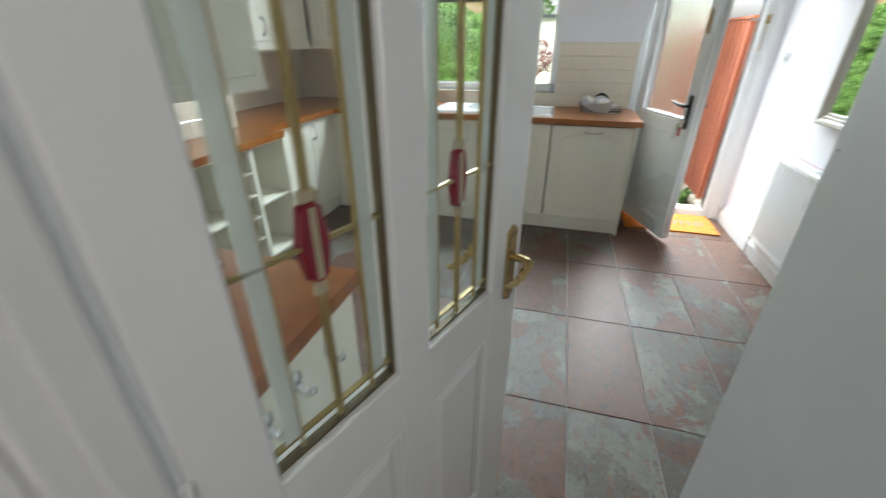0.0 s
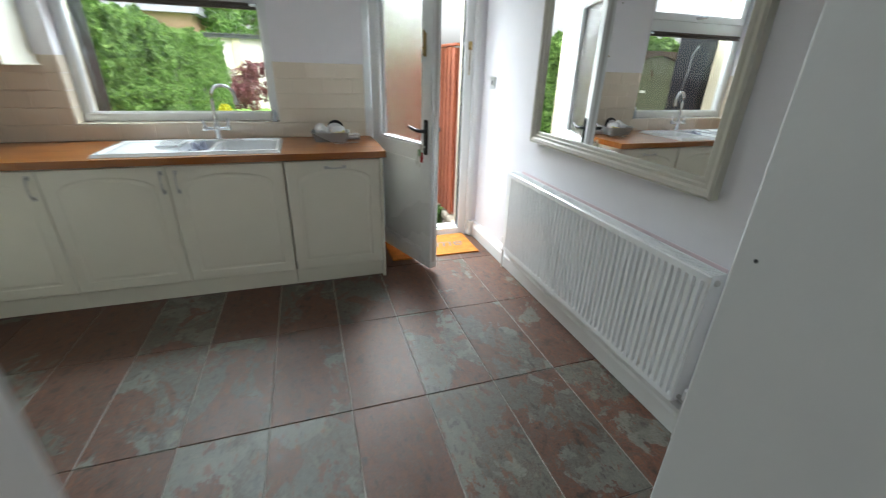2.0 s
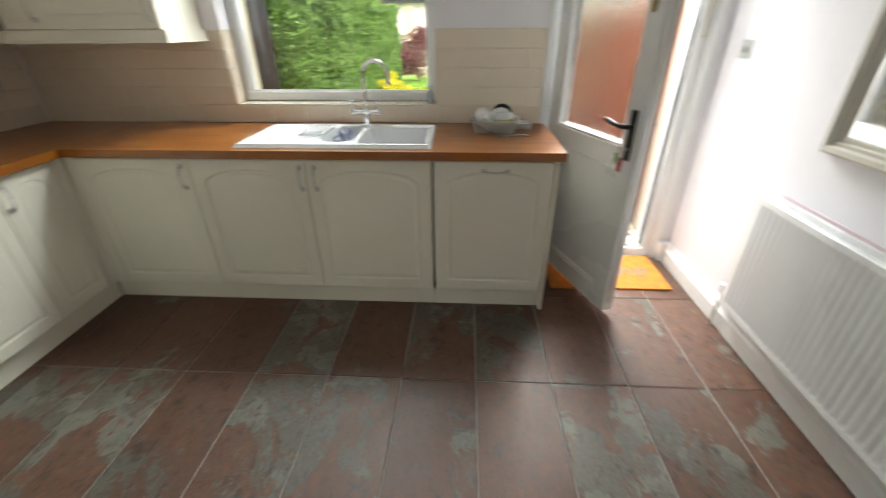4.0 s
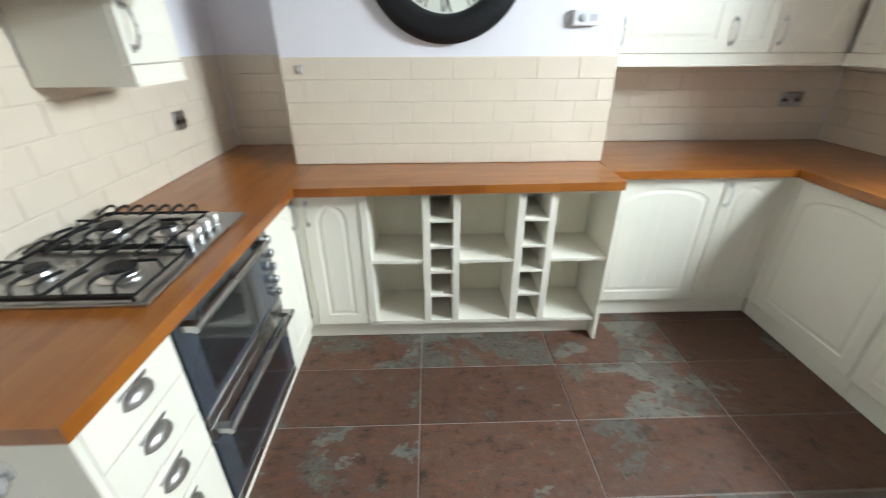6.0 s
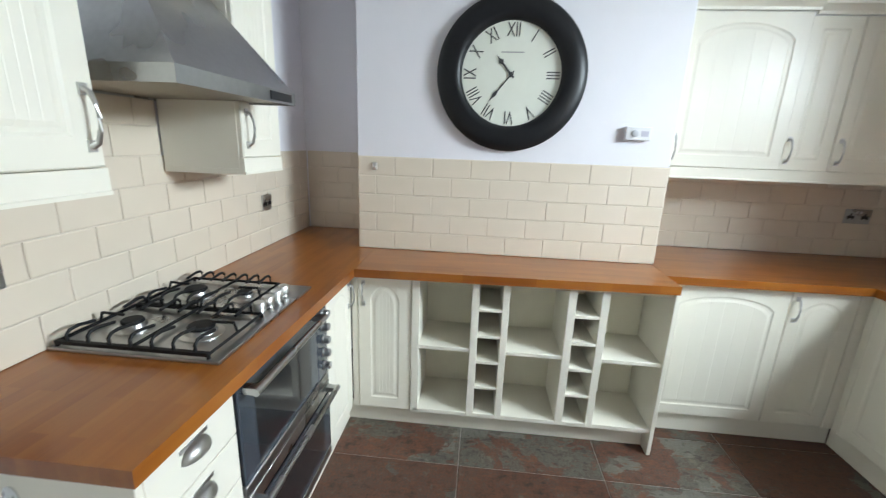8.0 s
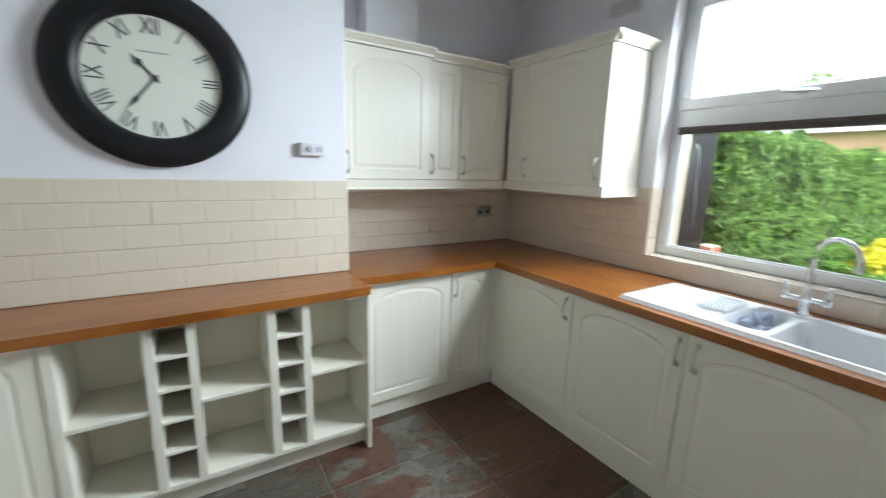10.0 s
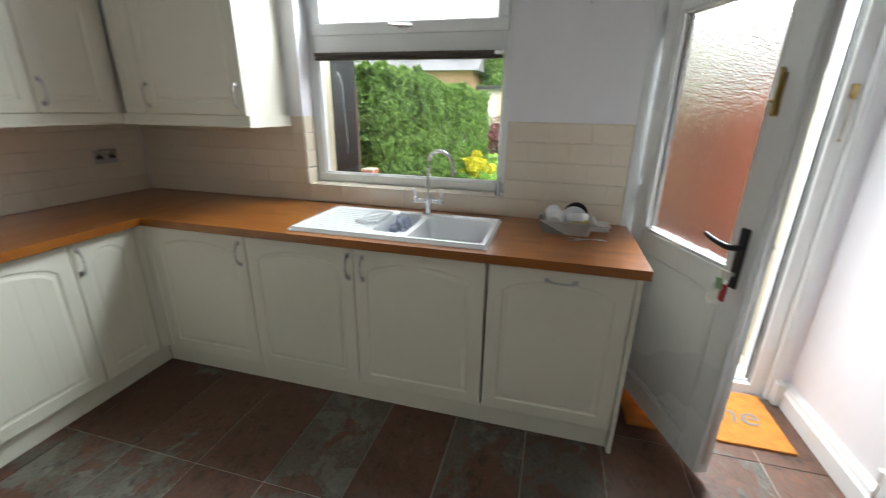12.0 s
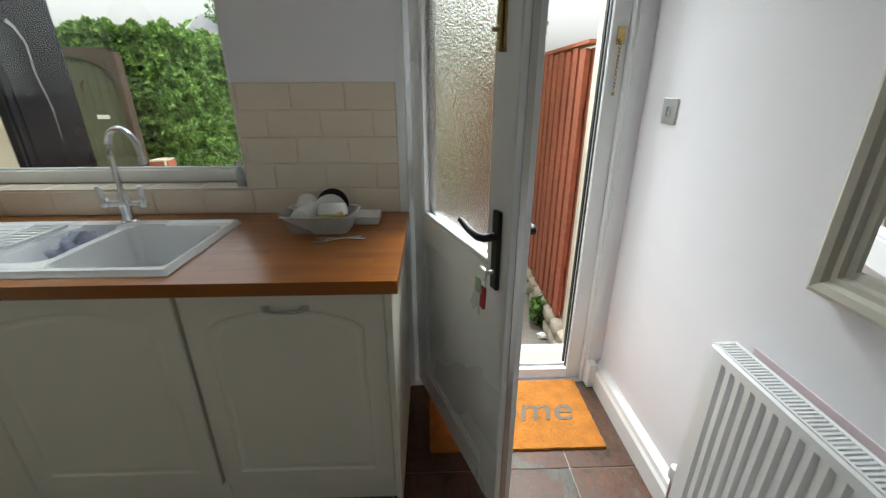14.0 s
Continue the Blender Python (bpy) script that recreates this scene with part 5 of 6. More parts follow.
for ye, s in ((RY0, -1), (RY1, 1)):
    v = rod([(W - 0.06, ye, RZ0 + 0.03), (W - 0.06, ye + s * 0.035, RZ0 + 0.03)], 0.010, 12)
    rod([(W - 0.06, ye + s * 0.038, RZ0 + 0.045), (W - 0.06, ye + s * 0.038, 0.0)], 0.0075, 10, bm=v)
    part("valve_pipe", v, SATIN, rad, "grey metal valve and pipe", smooth=True)
    part("valve_cap", lathe(((0.016, 0), (0.018, 0.01), (0.016, 0.045), (0.008, 0.05)), 18, pose(W - 0.06, ye + s * 0.038, RZ0 + 0.04)), WHITEPL, rad, "white valve cap", smooth=True)
part("plug", lathe(((0.013, 0), (0.013, 0.006), (0.008, 0.010)), 14, pose(W - 0.06, RY0 - 0.002, RZ1 - 0.03, 90, 0, 0)), SATIN, rad, smooth=True)
for yb in (RY0 + 0.2, RY1 - 0.2):
    part("bracket", box(W - 0.022, W - 0.0003, yb, yb + 0.03, RZ0 + 0.05, RZ1 - 0.05), RAD, rad)

# ---- doormat ----
mato = thing("doormat", "orange coir doormat lettered in grey", "doormat", (3.58, -0.2, 0))
bm = bmesh.new()
nx, ny = 70, 40
mx0, mx1, my0, my1 = 3.215, 3.945, -0.418, -0.004
g = [[bm.verts.new((mx0 + (mx1 - mx0) * i / nx + random.uniform(-0.002, 0.002), my0 + (my1 - my0) * j / ny + random.uniform(-0.002, 0.002), 0.013 + random.uniform(-0.0012, 0.0012))) for i in range(nx + 1)] for j in range(ny + 1)]
for j in range(ny):
    for i in range(nx):
        bm.faces.new((g[j][i], g[j][i + 1], g[j + 1][i + 1], g[j + 1][i]))
ext = bmesh.ops.extrude_edge_only(bm, edges=[e for e in bm.edges if len(e.link_faces) == 1])
for v in (q for q in ext["geom"] if isinstance(q, bmesh.types.BMVert)):
    v.co.z = 0.0002
part("coir_face", bm, COIR, mato)
lettering("home", 0.20, Matrix.Translation((3.63, -0.21, 0.0148)), "lettering", GREYDYE, mato, shear=0.25, depth=0.0008)

# ---- keys in the back door, and the chain on its frame ----
kl = lm @ Matrix.Translation((LW - 0.052, T0 - 0.0165, 0.884))
keys = thing("key_bunch", "bunch of keys with a red fob hanging from the door lock", "keys", m=kl @ Matrix.Diagonal((1.45, 1.0, 1.45, 1)))
RED = mat("red_plastic", (0.40, 0.012, 0.02), 0.5, bump=0)
GREENPL = mat("green_tag", (0.25, 0.38, 0.22), 0.5, bump=0)
part("key_in_lock", boxes((-0.003, 0.003, -0.022, 0.008, -0.004, 0.004), (-0.013, 0.013, -0.030, -0.022, -0.012, 0.012)), SATIN, keys, bevel=0.002)
part("ring", rod([(0.013 * math.cos(a), -0.028, -0.018 + 0.016 * math.sin(a)) for a in [k * math.tau / 18 for k in range(18)]], 0.0013, 6, closed=True), CHROME, keys, smooth=True)
part("fob", moved(box(-0.009, 0.009, -0.004, 0.004, -0.046, 0.0), pose(0.010, -0.032, -0.022, 0, 3, 0)), RED, keys, "red plastic fob", bevel=0.004, seg=2)
part("tag", moved(box(-0.012, 0.012, -0.002, 0.002, -0.03, 0.0), pose(-0.008, -0.036, -0.010, 0, -10, 0)), GREENPL, keys, "green key tag", bevel=0.002)
for a, dx, ln in ((14, -0.012, 0.05), (26, -0.018, 0.056), (4, -0.006, 0.06), (20, -0.014, 0.062)):
    k = lathe(((0.009, -0.001), (0.0095, 0), (0.009, 0.001)), 14, pose(0, 0, -0.008, 90, 0, 0))
    box(-0.003, 0.003, -0.001, 0.001, -ln, -0.012, bm=k)
    box(0.003, 0.006, -0.001, 0.001, -ln + 0.004, -ln + 0.018, bm=k)
    part("key", moved(k, pose(dx, -0.030, -0.032, 0, a, 0)), SATIN, keys)
ch = thing("door_chain", "aged brass security chain hanging on the door frame", "door chain", (3.95, FR0, 1.45))
part("plate", boxes((3.938, 3.968, FR0 - 0.006, FR0 - 0.0002, 1.545, 1.605), (3.944, 3.962, FR0 - 0.014, FR0 - 0.006, 1.555, 1.565)), BRASS, ch, bevel=0.001)
for k in range(13):
    c = Vector((3.951 - 0.002 * k / 13, FR0 - 0.012, 1.552 - k * 0.0135))
    ax = Vector((1, 0, 0)) if k % 2 else Vector((0, 1, 0))
    part("link", rod([tuple(c + ax * (0.0045 * math.cos(a)) + Vector((0, 0, 0.0095 * math.sin(a)))) for a in [q * math.tau / 10 for q in range(10)]], 0.0013, 5, closed=True), BRASS, ch)
part("slide_end", lathe(((0.006, 0), (0.006, 0.012), (0.003, 0.014)), 12, pose(3.949, FR0 - 0.012, 1.365)), BRASS, ch, smooth=True)

# ---- glazed hall door ----
hm = Matrix.Translation((2.226, -3.748, 0.006)) @ Matrix.Rotation(radians(70.4), 4, "Z")
hd = thing("door_2", "white panelled hall door with leaded glass panes, standing open", "door", m=hm, kind="structure")
HW, HH, HT = 0.752, 1.975, 0.02
AX0, AX1, BX0_, BX1_ = 0.085, 0.312, 0.392, 0.619
HZ0, HZ1 = 0.929, 1.86
part("stile", box(0, AX0, -HT, HT, 0, HH), GLOSS, hd, bevel=0.003)
part("stile", box(BX1_, HW, -HT, HT, 0, HH), GLOSS, hd, bevel=0.003)
part("muntin", box(AX1, BX0_, -HT, HT, 0.2, HZ1), GLOSS, hd, bevel=0.002)
for z0, z1 in ((0, 0.2), (0.80, HZ0), (HZ1, HH)):
    if z0 == 0.80:
        part("rail", boxes((AX0, AX1, -HT, HT, z0, z1), (BX0_, BX1_, -HT, HT, z0, z1)), GLOSS, hd, bevel=0.002)
    else:
        part("rail", box(AX0, BX1_, -HT, HT, z0, z1), GLOSS, hd, bevel=0.002)
LEAD = mat("gold_came", (0.42, 0.33, 0.15), 0.35, 0.8, grain=0.1, scale=60, bump=0.02)
DARKLEAD = mat("dark_bronze_bead", (0.16, 0.13, 0.08), 0.4, 0.7, grain=0.1, bump=0.02)
REDGLASS = mat("red_stained_glass", (0.20, 0.008, 0.022), 0.12, bump=0, coat=0.4)
CREAMGLASS = mat("cream_stained_glass", (0.42, 0.36, 0.24), 0.2, bump=0)
BEVEL = mat("bevelled_border_glass", (0.66, 0.72, 0.67), 0.15, grain=0.03, bump=0)
BEVEL.node_tree.nodes["Principled BSDF"].inputs["Transmission Weight"].default_value = 0.35
for x0, x1 in ((AX0, AX1), (BX0_, BX1_)):
    part("raised_panel", boxes((x0, x1, -0.008, 0.008, 0.2, 0.80)), GLOSS, hd)
    bm = bmesh.new()
    ri = [[bm.verts.new((cx, yv, cz)) for cx, cz in ((x0 + i, 0.2 + i), (x1 - i, 0.2 + i), (x1 - i, 0.80 - i), (x0 + i, 0.80 - i))] for i, yv in ((0.022, -0.0082), (0.045, -0.016))]
    for k in range(4):
        bm.faces.new((ri[0][k], ri[0][(k + 1) % 4], ri[1][(k + 1) % 4], ri[1][k]))
    bm.faces.new(ri[1])
    part("panel_field", bm, GLOSS, hd)
    part("panel_bead", moved(frame_rect(x0, x1, 0.2, 0.80, 0.014, -0.019, -0.0081), Matrix.Identity(4)), GLOSS, hd, bevel=0.004)
    part("glass_bead", boxes((x0, x1, -0.007, 0.007, HZ0, HZ0 + 0.005), (x0, x1, -0.007, 0.007, HZ1 - 0.005, HZ1), (x0, x0 + 0.005, -0.007, 0.007, HZ0 + 0.005, HZ1 - 0.005), (x1 - 0.005, x1, -0.007, 0.007, HZ0 + 0.005, HZ1 - 0.005)), DARKLEAD, hd, "bronze glazing bead")
    gp = part("pane", box(x0 + 0.008, x1 - 0.008, -0.0025, 0.0025, HZ0 + 0.008, HZ1 - 0.008), GLASS, hd, "clear leaded glass pane")
    gp.visible_shadow = False
    b = 0.022
    bp = part("border_glass", boxes((x0 + b, x0 + b + 0.024, -0.0045, -0.003, HZ0 + 0.034, HZ1 - 0.03), (x1 - b - 0.024, x1 - b, -0.0045, -0.003, HZ0 + 0.034, HZ1 - 0.03)), BEVEL, gp, "grey-green bevelled glass border")
    bp.visible_shadow = False
    cx, cz = (x0 + x1) / 2, 1.215
    part("came", boxes((x0 + b + 0.024, x0 + b + 0.027, -0.0045, 0.0035, HZ0 + 0.008, HZ1 - 0.008), (x1 - b - 0.027, x1 - b - 0.024, -0.0045, 0.0035, HZ0 + 0.008, HZ1 - 0.008),
                       (x0 + 0.008, x1 - 0.008, -0.0045, 0.0035, cz - 0.0025, cz + 0.0025), (cx - 0.0045, cx + 0.0045, -0.0042, 0.0035, cz + 0.05, HZ1 - 0.008), (cx - 0.0045, cx + 0.0045, -0.0042, 0.0035, HZ0 + 0.008, cz - 0.055),
                       (x0 + 0.008, x1 - 0.008, -0.005, 0.004, HZ0 + 0.030, HZ0 + 0.034)), LEAD, gp, "gold-coloured leading")
    gem = prism([(-0.014, -0.044), (0.0, -0.052), (0.014, -0.044), (0.021, 0.0), (0.014, 0.044), (0.0, 0.052), (-0.014, 0.044), (-0.021, 0.0)], -0.006, 0.006)
    gem = part("stained_gem", moved(gem, pose(cx, 0, cz, 90, 0, 0)), REDGLASS, gp, "red stained glass motif", bevel=0.002)
    part("gem_stripe", box(cx - 0.0045, cx + 0.0045, -0.0068, 0.0068, cz - 0.045, cz + 0.045), CREAMGLASS, gp, "cream glass stripe")
    part("gem_cap", boxes((cx - 0.013, cx + 0.013, -0.0055, 0.0055, cz + 0.05, cz + 0.066), (cx - 0.010, cx + 0.010, -0.0055, 0.0055, cz - 0.070, cz - 0.052)), CREAMGLASS, gp, "cream glass cap", bevel=0.003)
for sgn in (-1, 1):
    y = sgn * HT
    pl = prism([(-0.021, -0.085), (0.0, -0.098), (0.021, -0.085), (0.021, 0.085), (0.0, 0.098), (-0.021, 0.085)], 0, 0.006)
    pl = part("handle_plate", moved(pl, pose(0.700, y, 0.965, 90 if sgn < 0 else -90, 0, 0)), BRASS, hd, "brass handle backplate", bevel=0.002)
    lv = rod([(0.700, y, 0.985), (0.700, y + sgn * 0.04, 0.985), (0.690, y + sgn * 0.052, 0.986)], 0.009, 12)
    for q in range(3):
        pts = []
        for k in range(25):
            u_ = k / 24
            c = Vector((0.692 - 0.105 * u_, y + sgn * 0.052, 0.986 - 0.012 * math.sin(u_ * math.pi) - 0.008 * u_))
            a = u_ * 9 + q * math.tau / 3
            r = 0.0065 * (1 - 0.45 * u_)
            pts.append((c.x, c.y + r * math.cos(a), c.z + r * math.sin(a)))
        rod(pts, 0.0058, 8, bm=lv, taper=[1 - 0.4 * k / 24 for k in range(25)])
    part("lever", lv, BRASS, pl, "twisted brass lever", smooth=True)
for z in (0.25, 1.0, 1.75):
    part("hinge", rod([(-0.004, -HT - 0.003, z - 0.04), (-0.004, -HT - 0.003, z + 0.04)], 0.006, 10), GLOSS, hd, smooth=True)
# ---- outside ----
GZ = -0.28
LAWN = mat("lawn", (0.16, 0.32, 0.045), 0.95, grain=0.35, scale=60, bump=0.8)
PATHM = mat("concrete_path", (0.24, 0.21, 0.18), 0.9, grain=0.2, scale=35, bump=0.4)
solo("ground", box(-60, 60, 0.35, 140, GZ - 0.2, GZ - 0.01), LAWN, "mown green lawn", "lawn", "structure")
solo("pavement", prism([(-0.6, 0.352), (4.06, 0.352), (4.06, 12.0), (3.2, 12.0), (3.2, 4.2), (-0.6, 4.2)], GZ - 0.05, GZ), PATHM, "worn concrete path", "path", "structure")

FENCE = mat("red_brown_fence_stain", (0.30, 0.082, 0.042), 0.85, grain=0.35, scale=30, bump=0.4)
CONCRETE = mat("pale_concrete", (0.47, 0.43, 0.36), 0.9, grain=0.15, scale=60, bump=0.4)
fence = thing("garden_fence", "red-brown close-board fence on a stone base", "fence", (4.12, 5.0, GZ))
y, k = 0.66, 0
while y < 14.0:
    w = 0.062
    b = bmesh.new()
    z0, z1 = -0.05 + random.uniform(-0.01, 0.01), 1.60 + random.uniform(-0.012, 0.012)
    px0, ya, yb = (4.066, y - 0.013, y + w + 0.013) if k % 2 else (4.104, y - 0.02, y + w + 0.02)
    lean = random.uniform(-0.002, 0.003)
    prism([(px0, ya), (px0 + lean, yb), (px0 + 0.020 + lean, yb), (px0 + 0.020, ya)], z0, z1, bm=b)
    part("board", b, FENCE, fence)
    y += w
    k += 1
part("rail", boxes((4.128, 4.17, 0.6, 14, 0.25, 0.31), (4.128, 4.17, 0.6, 14, 1.25, 1.31)), FENCE, fence)
part("capping", box(4.06, 4.135, 0.66, 14, 1.608, 1.628), FENCE, fence)
for yp in (0.56, 2.45, 4.3, 6.1, 8.0, 9.9):
    part("post", box(4.095, 4.18, yp, yp + 0.095, GZ, 1.70), CONCRETE, fence, "concrete fence post", bevel=0.006)
STONE = mat("rubble_stone", (0.36, 0.31, 0.25), 0.95, grain=0.3, scale=30, bump=0.7)
wallb = thing("stone_base_wall", "low rubble stone wall under the fence", "garden wall", (4.1, 3, GZ))
part("core", box(4.10, 4.2, 0.45, 9.0, GZ - 0.03, -0.055), STONE, wallb)
y = 0.48
while y < 6.0:
    for r in range(2):
        w, h = random.uniform(0.10, 0.2), 0.105
        bm = bmesh.new()
        bmesh.ops.create_icosphere(bm, subdivisions=2, radius=0.5)
        for v in bm.verts:
            q = v.co.normalized()
            d = 0.5 / max(abs(q.x), abs(q.y), abs(q.z)) * 0.55 + 0.23
            v.co = q * d * (1 + 0.14 * noise.noise(q * 2 + Vector((y * 7, r, 0))))
            v.co = Vector((4.085 + v.co.x * 0.10, y + w / 2 + v.co.y * w, GZ + 0.055 + r * 0.11 + v.co.z * h))
        part("stone", bm, STONE, wallb, smooth=True)
    y += w


def leaves(name, centres, normals, size, material, label, category, kind="stuff", parent=None, spread=0.9, long=1.6, droop=0.0):
    """Many small pointed leaves (two triangles each) about given centres."""
    rng = np.random.default_rng(len(centres))
    n = len(centres)
    nor = normals + rng.normal(0, spread, (n, 3))
    nor /= np.linalg.norm(nor, axis=1, keepdims=True) + 1e-9
    t = np.cross(nor, rng.normal(0, 1, (n, 3)))
    t[:, 2] -= droop
    t /= np.linalg.norm(t, axis=1, keepdims=True) + 1e-9
    s = np.cross(nor, t)
    sz = size * rng.uniform(0.55, 1.35, (n, 1))
    v = np.empty((n, 4, 3))
    v[:, 0], v[:, 2] = centres - t * sz * long / 2, centres + t * sz * long / 2
    v[:, 1], v[:, 3] = centres + s * sz * 0.42 + nor * sz * 0.12, centres - s * sz * 0.42 + nor * sz * 0.12
    idx = np.arange(n)[:, None] * 4
    f = np.concatenate([idx + np.array([[0, 1, 2]]), idx + np.array([[0, 2, 3]])])
    me = bpy.data.meshes.new(name)
    me.from_pydata(v.reshape(-1, 3).tolist(), [], f.tolist())
    me.materials.append(material)
    ob = new(name, me)
    if parent:
        ob.parent = parent
        ob.matrix_parent_inverse = ORIGIN[parent]
        return tagged(ob, label, kind=kind)
    return tagged(ob, label, category, kind=kind)


HEDGE_LEAF = leaf_mat("conifer_hedge_leaf", (0.03, 0.095, 0.020), (0.25, 0.43, 0.10))
# Very dark green: shade between the sprays, put into the core's colour.
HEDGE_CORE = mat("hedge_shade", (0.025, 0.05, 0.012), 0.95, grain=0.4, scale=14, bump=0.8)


def hedge(name, x0, x1, y0, y1, z0, z1, count, size, label):
    """A clipped hedge: a plain core box, coloured dark for the shade inside, wrapped in uneven sprays of leaves on its
    east face, south end and top.
    """
    ob = thing(name, label, "hedge", ((x0 + x1) / 2, (y0 + y1) / 2, z0))
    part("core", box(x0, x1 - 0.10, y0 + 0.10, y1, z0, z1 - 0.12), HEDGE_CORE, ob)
    rng = np.random.default_rng(5)
    ay, az, ax = y1 - y0, z1 - z0, x1 - x0
    areas = np.array([ay * az, ax * az, ax * ay])
    pick = rng.choice(3, count, p=areas / areas.sum())
    c, nn = np.empty((count, 3)), np.zeros((count, 3))
    # denser near the house: y grows with the square of a uniform number
    uy = rng.uniform(0, 1, count) ** 1.7
    uz = rng.uniform(0, 1, count)
    ux = rng.uniform(0, 1, count)
    for k in range(count):
        yy, zz, xx = y0 + ay * uy[k], z0 + az * uz[k], x0 + ax * ux[k]
        if pick[k] == 0:
            p, q = (x1, yy, zz), (1, 0, 0.35)
        elif pick[k] == 1:
            p, q = (xx, y0, zz), (0, -1, 0.35)
        else:
            p, q = (xx, yy, z1), (0.1, 0, 1)
        pv = Vector(p)
        bulge = 0.16 * noise.noise(pv * 1.3) + 0.13 * noise.noise(pv * 4.1) + 0.12 * noise.noise(Vector((pv.x * 9, pv.y * 9, pv.z * 17)))
        c[k] = np.array(p) + np.array(q) * (bulge - rng.exponential(0.035))
        nn[k] = q
    leaves("foliage", c, nn, size, HEDGE_LEAF, "feathery green conifer sprays", "", parent=ob, droop=0.45, long=2.6)
    return ob


hedge("conifer_hedge", -0.9, 0.42, 2.95, 12.2, GZ, 1.95, 190000, 0.031, "tall clipped green conifer hedge")

# dark store by the house wall, and the arched gate
DARKSHED = mat("blue_black_panel", (0.018, 0.022, 0.030), 0.24, grain=0.3, scale=6, bump=0.01, spec=0.5)
store = thing("garden_store", "tall blue-black garden store cabinet by the wall", "garden store", (0.7, 0.78, GZ))
part("carcass", box(0.1, 1.12, 0.575, 1.005, GZ, 1.90), DARKSHED, store, bevel=0.006)
part("roof", box(0.08, 1.14, 0.55, 1.02, 1.902, 1.93), DARKSHED, store, bevel=0.005)
for x0, x1 in ((0.105, 0.585), (0.595, 1.11)):
    part("door", box(x0, x1, 0.558, 0.573, GZ + 0.05, 1.87), DARKSHED, store, bevel=0.006)
part("side_panel", box(1.121, 1.128, 0.61, 0.96, GZ + 0.06, 1.86), DARKSHED, store, bevel=0.003)
SPLASH = mat("white_paint_splash", (0.36, 0.38, 0.40), 0.6, grain=0.2, scale=40)
pts = [(1.13, 0.70, 1.715), (1.13, 0.735, 1.69), (1.13, 0.772, 1.62), (1.13, 0.768, 1.47), (1.13, 0.80, 1.3), (1.13, 0.796, 1.12)]
part("paint_run", moved(rod(pts, 0.006, 6, taper=[2.2, 1.6, 1.0, 0.7, 0.6, 0.3]), Matrix.Translation((1.13, 0, 0)) @ Matrix.Diagonal((0.12, 1, 1, 1)) @ Matrix.Translation((-1.13, 0, 0))), SPLASH, store, "dried white paint run")
GATEGREEN = mat("olive_green_paint", (0.08, 0.088, 0.055), 0.6, grain=0.15, scale=20, bump=0.15)
OLDWOOD = mat("weathered_brown_timber", (0.06, 0.042, 0.03), 0.85, grain=0.25, scale=25, bump=0.4)
gate = thing("garden_gate", "olive green arched garden gate in a brown frame", "gate", (-0.15, 2.66, GZ))
n = 10
gx0, gx1 = -0.66, 0.22


def arch_z(x):
    u_ = (x - (gx0 + gx1) / 2) / ((gx1 - gx0) / 2)
    return 1.44 + 0.24 * math.sqrt(max(0, 1 - u_ * u_))


for k in range(n):
    xa, xb = gx0 + (gx1 - gx0) * k / n + 0.002, gx0 + (gx1 - gx0) * (k + 1) / n - 0.002
    b = bmesh.new()
    f, r = ([b.verts.new(c) for c in ((xa, yy, GZ + 0.05), (xb, yy, GZ + 0.05), (xb, yy, arch_z(xb)), (xa, yy, arch_z(xa)))] for yy in (2.65, 2.67))
    b.faces.new(f), b.faces.new(r)
    for i in range(4):
        b.faces.new((f[i], f[(i + 1) % 4], r[(i + 1) % 4], r[i]))
    part("board", b, GATEGREEN, gate)
part("post", box(gx1 + 0.01, gx1 + 0.075, 2.62, 2.71, GZ, 1.72), OLDWOOD, gate, "weathered timber post", bevel=0.006)
part("post", box(gx0 - 0.10, gx0 - 0.01, 2.62, 2.71, GZ, 1.72), OLDWOOD, gate, "weathered timber post", bevel=0.006)
b = bmesh.new()
arc = [gx0 - 0.01 + (gx1 - gx0 + 0.02) * k / 16 for k in range(17)]
lo, hi = [(x, arch_z(min(max(x, gx0), gx1)) + 0.012) for x in arc], [(x, 1.76) for x in arc]
fa, fb = ([[b.verts.new((x, yy, z)) for x, z in row] for row in (lo, hi)] for yy in (2.63, 2.70))
for i in range(16):
    b.faces.new((fa[0][i], fa[0][i + 1], fa[1][i + 1], fa[1][i])), b.faces.new((fb[0][i], fb[0][i + 1], fb[1][i + 1], fb[1][i]))
    b.faces.new((fa[0][i], fa[0][i + 1], fb[0][i + 1], fb[0][i])), b.faces.new((fa[1][i], fa[1][i + 1], fb[1][i + 1], fb[1][i]))
part("arched_head", b, OLDWOOD, gate, "weathered arched head")
part("letter_plate", box(-0.05, 0.07, 2.644, 2.649, 1.12, 1.16), CERAMIC, gate, "white plate", bevel=0.002)
part("latch", rod([(-0.11, 2.64, 1.38), (-0.10, 2.63, 1.44), (-0.07, 2.63, 1.47)], 0.01, 8), mat("rusty_iron", (0.13, 0.06, 0.035), 0.8, 0.4), gate, smooth=True)
BRICK = mat("red_garden_brick", (0.33, 0.105, 0.065), 0.9, grain=0.25, scale=40, bump=0.4)
pier = thing("brick_pier", "short red brick pier beside the gate", "brick pier", (0.45, 2.72, GZ))
part("mortar", box(0.325, 0.475, 2.665, 2.845, GZ, 0.71), CONCRETE, pier)
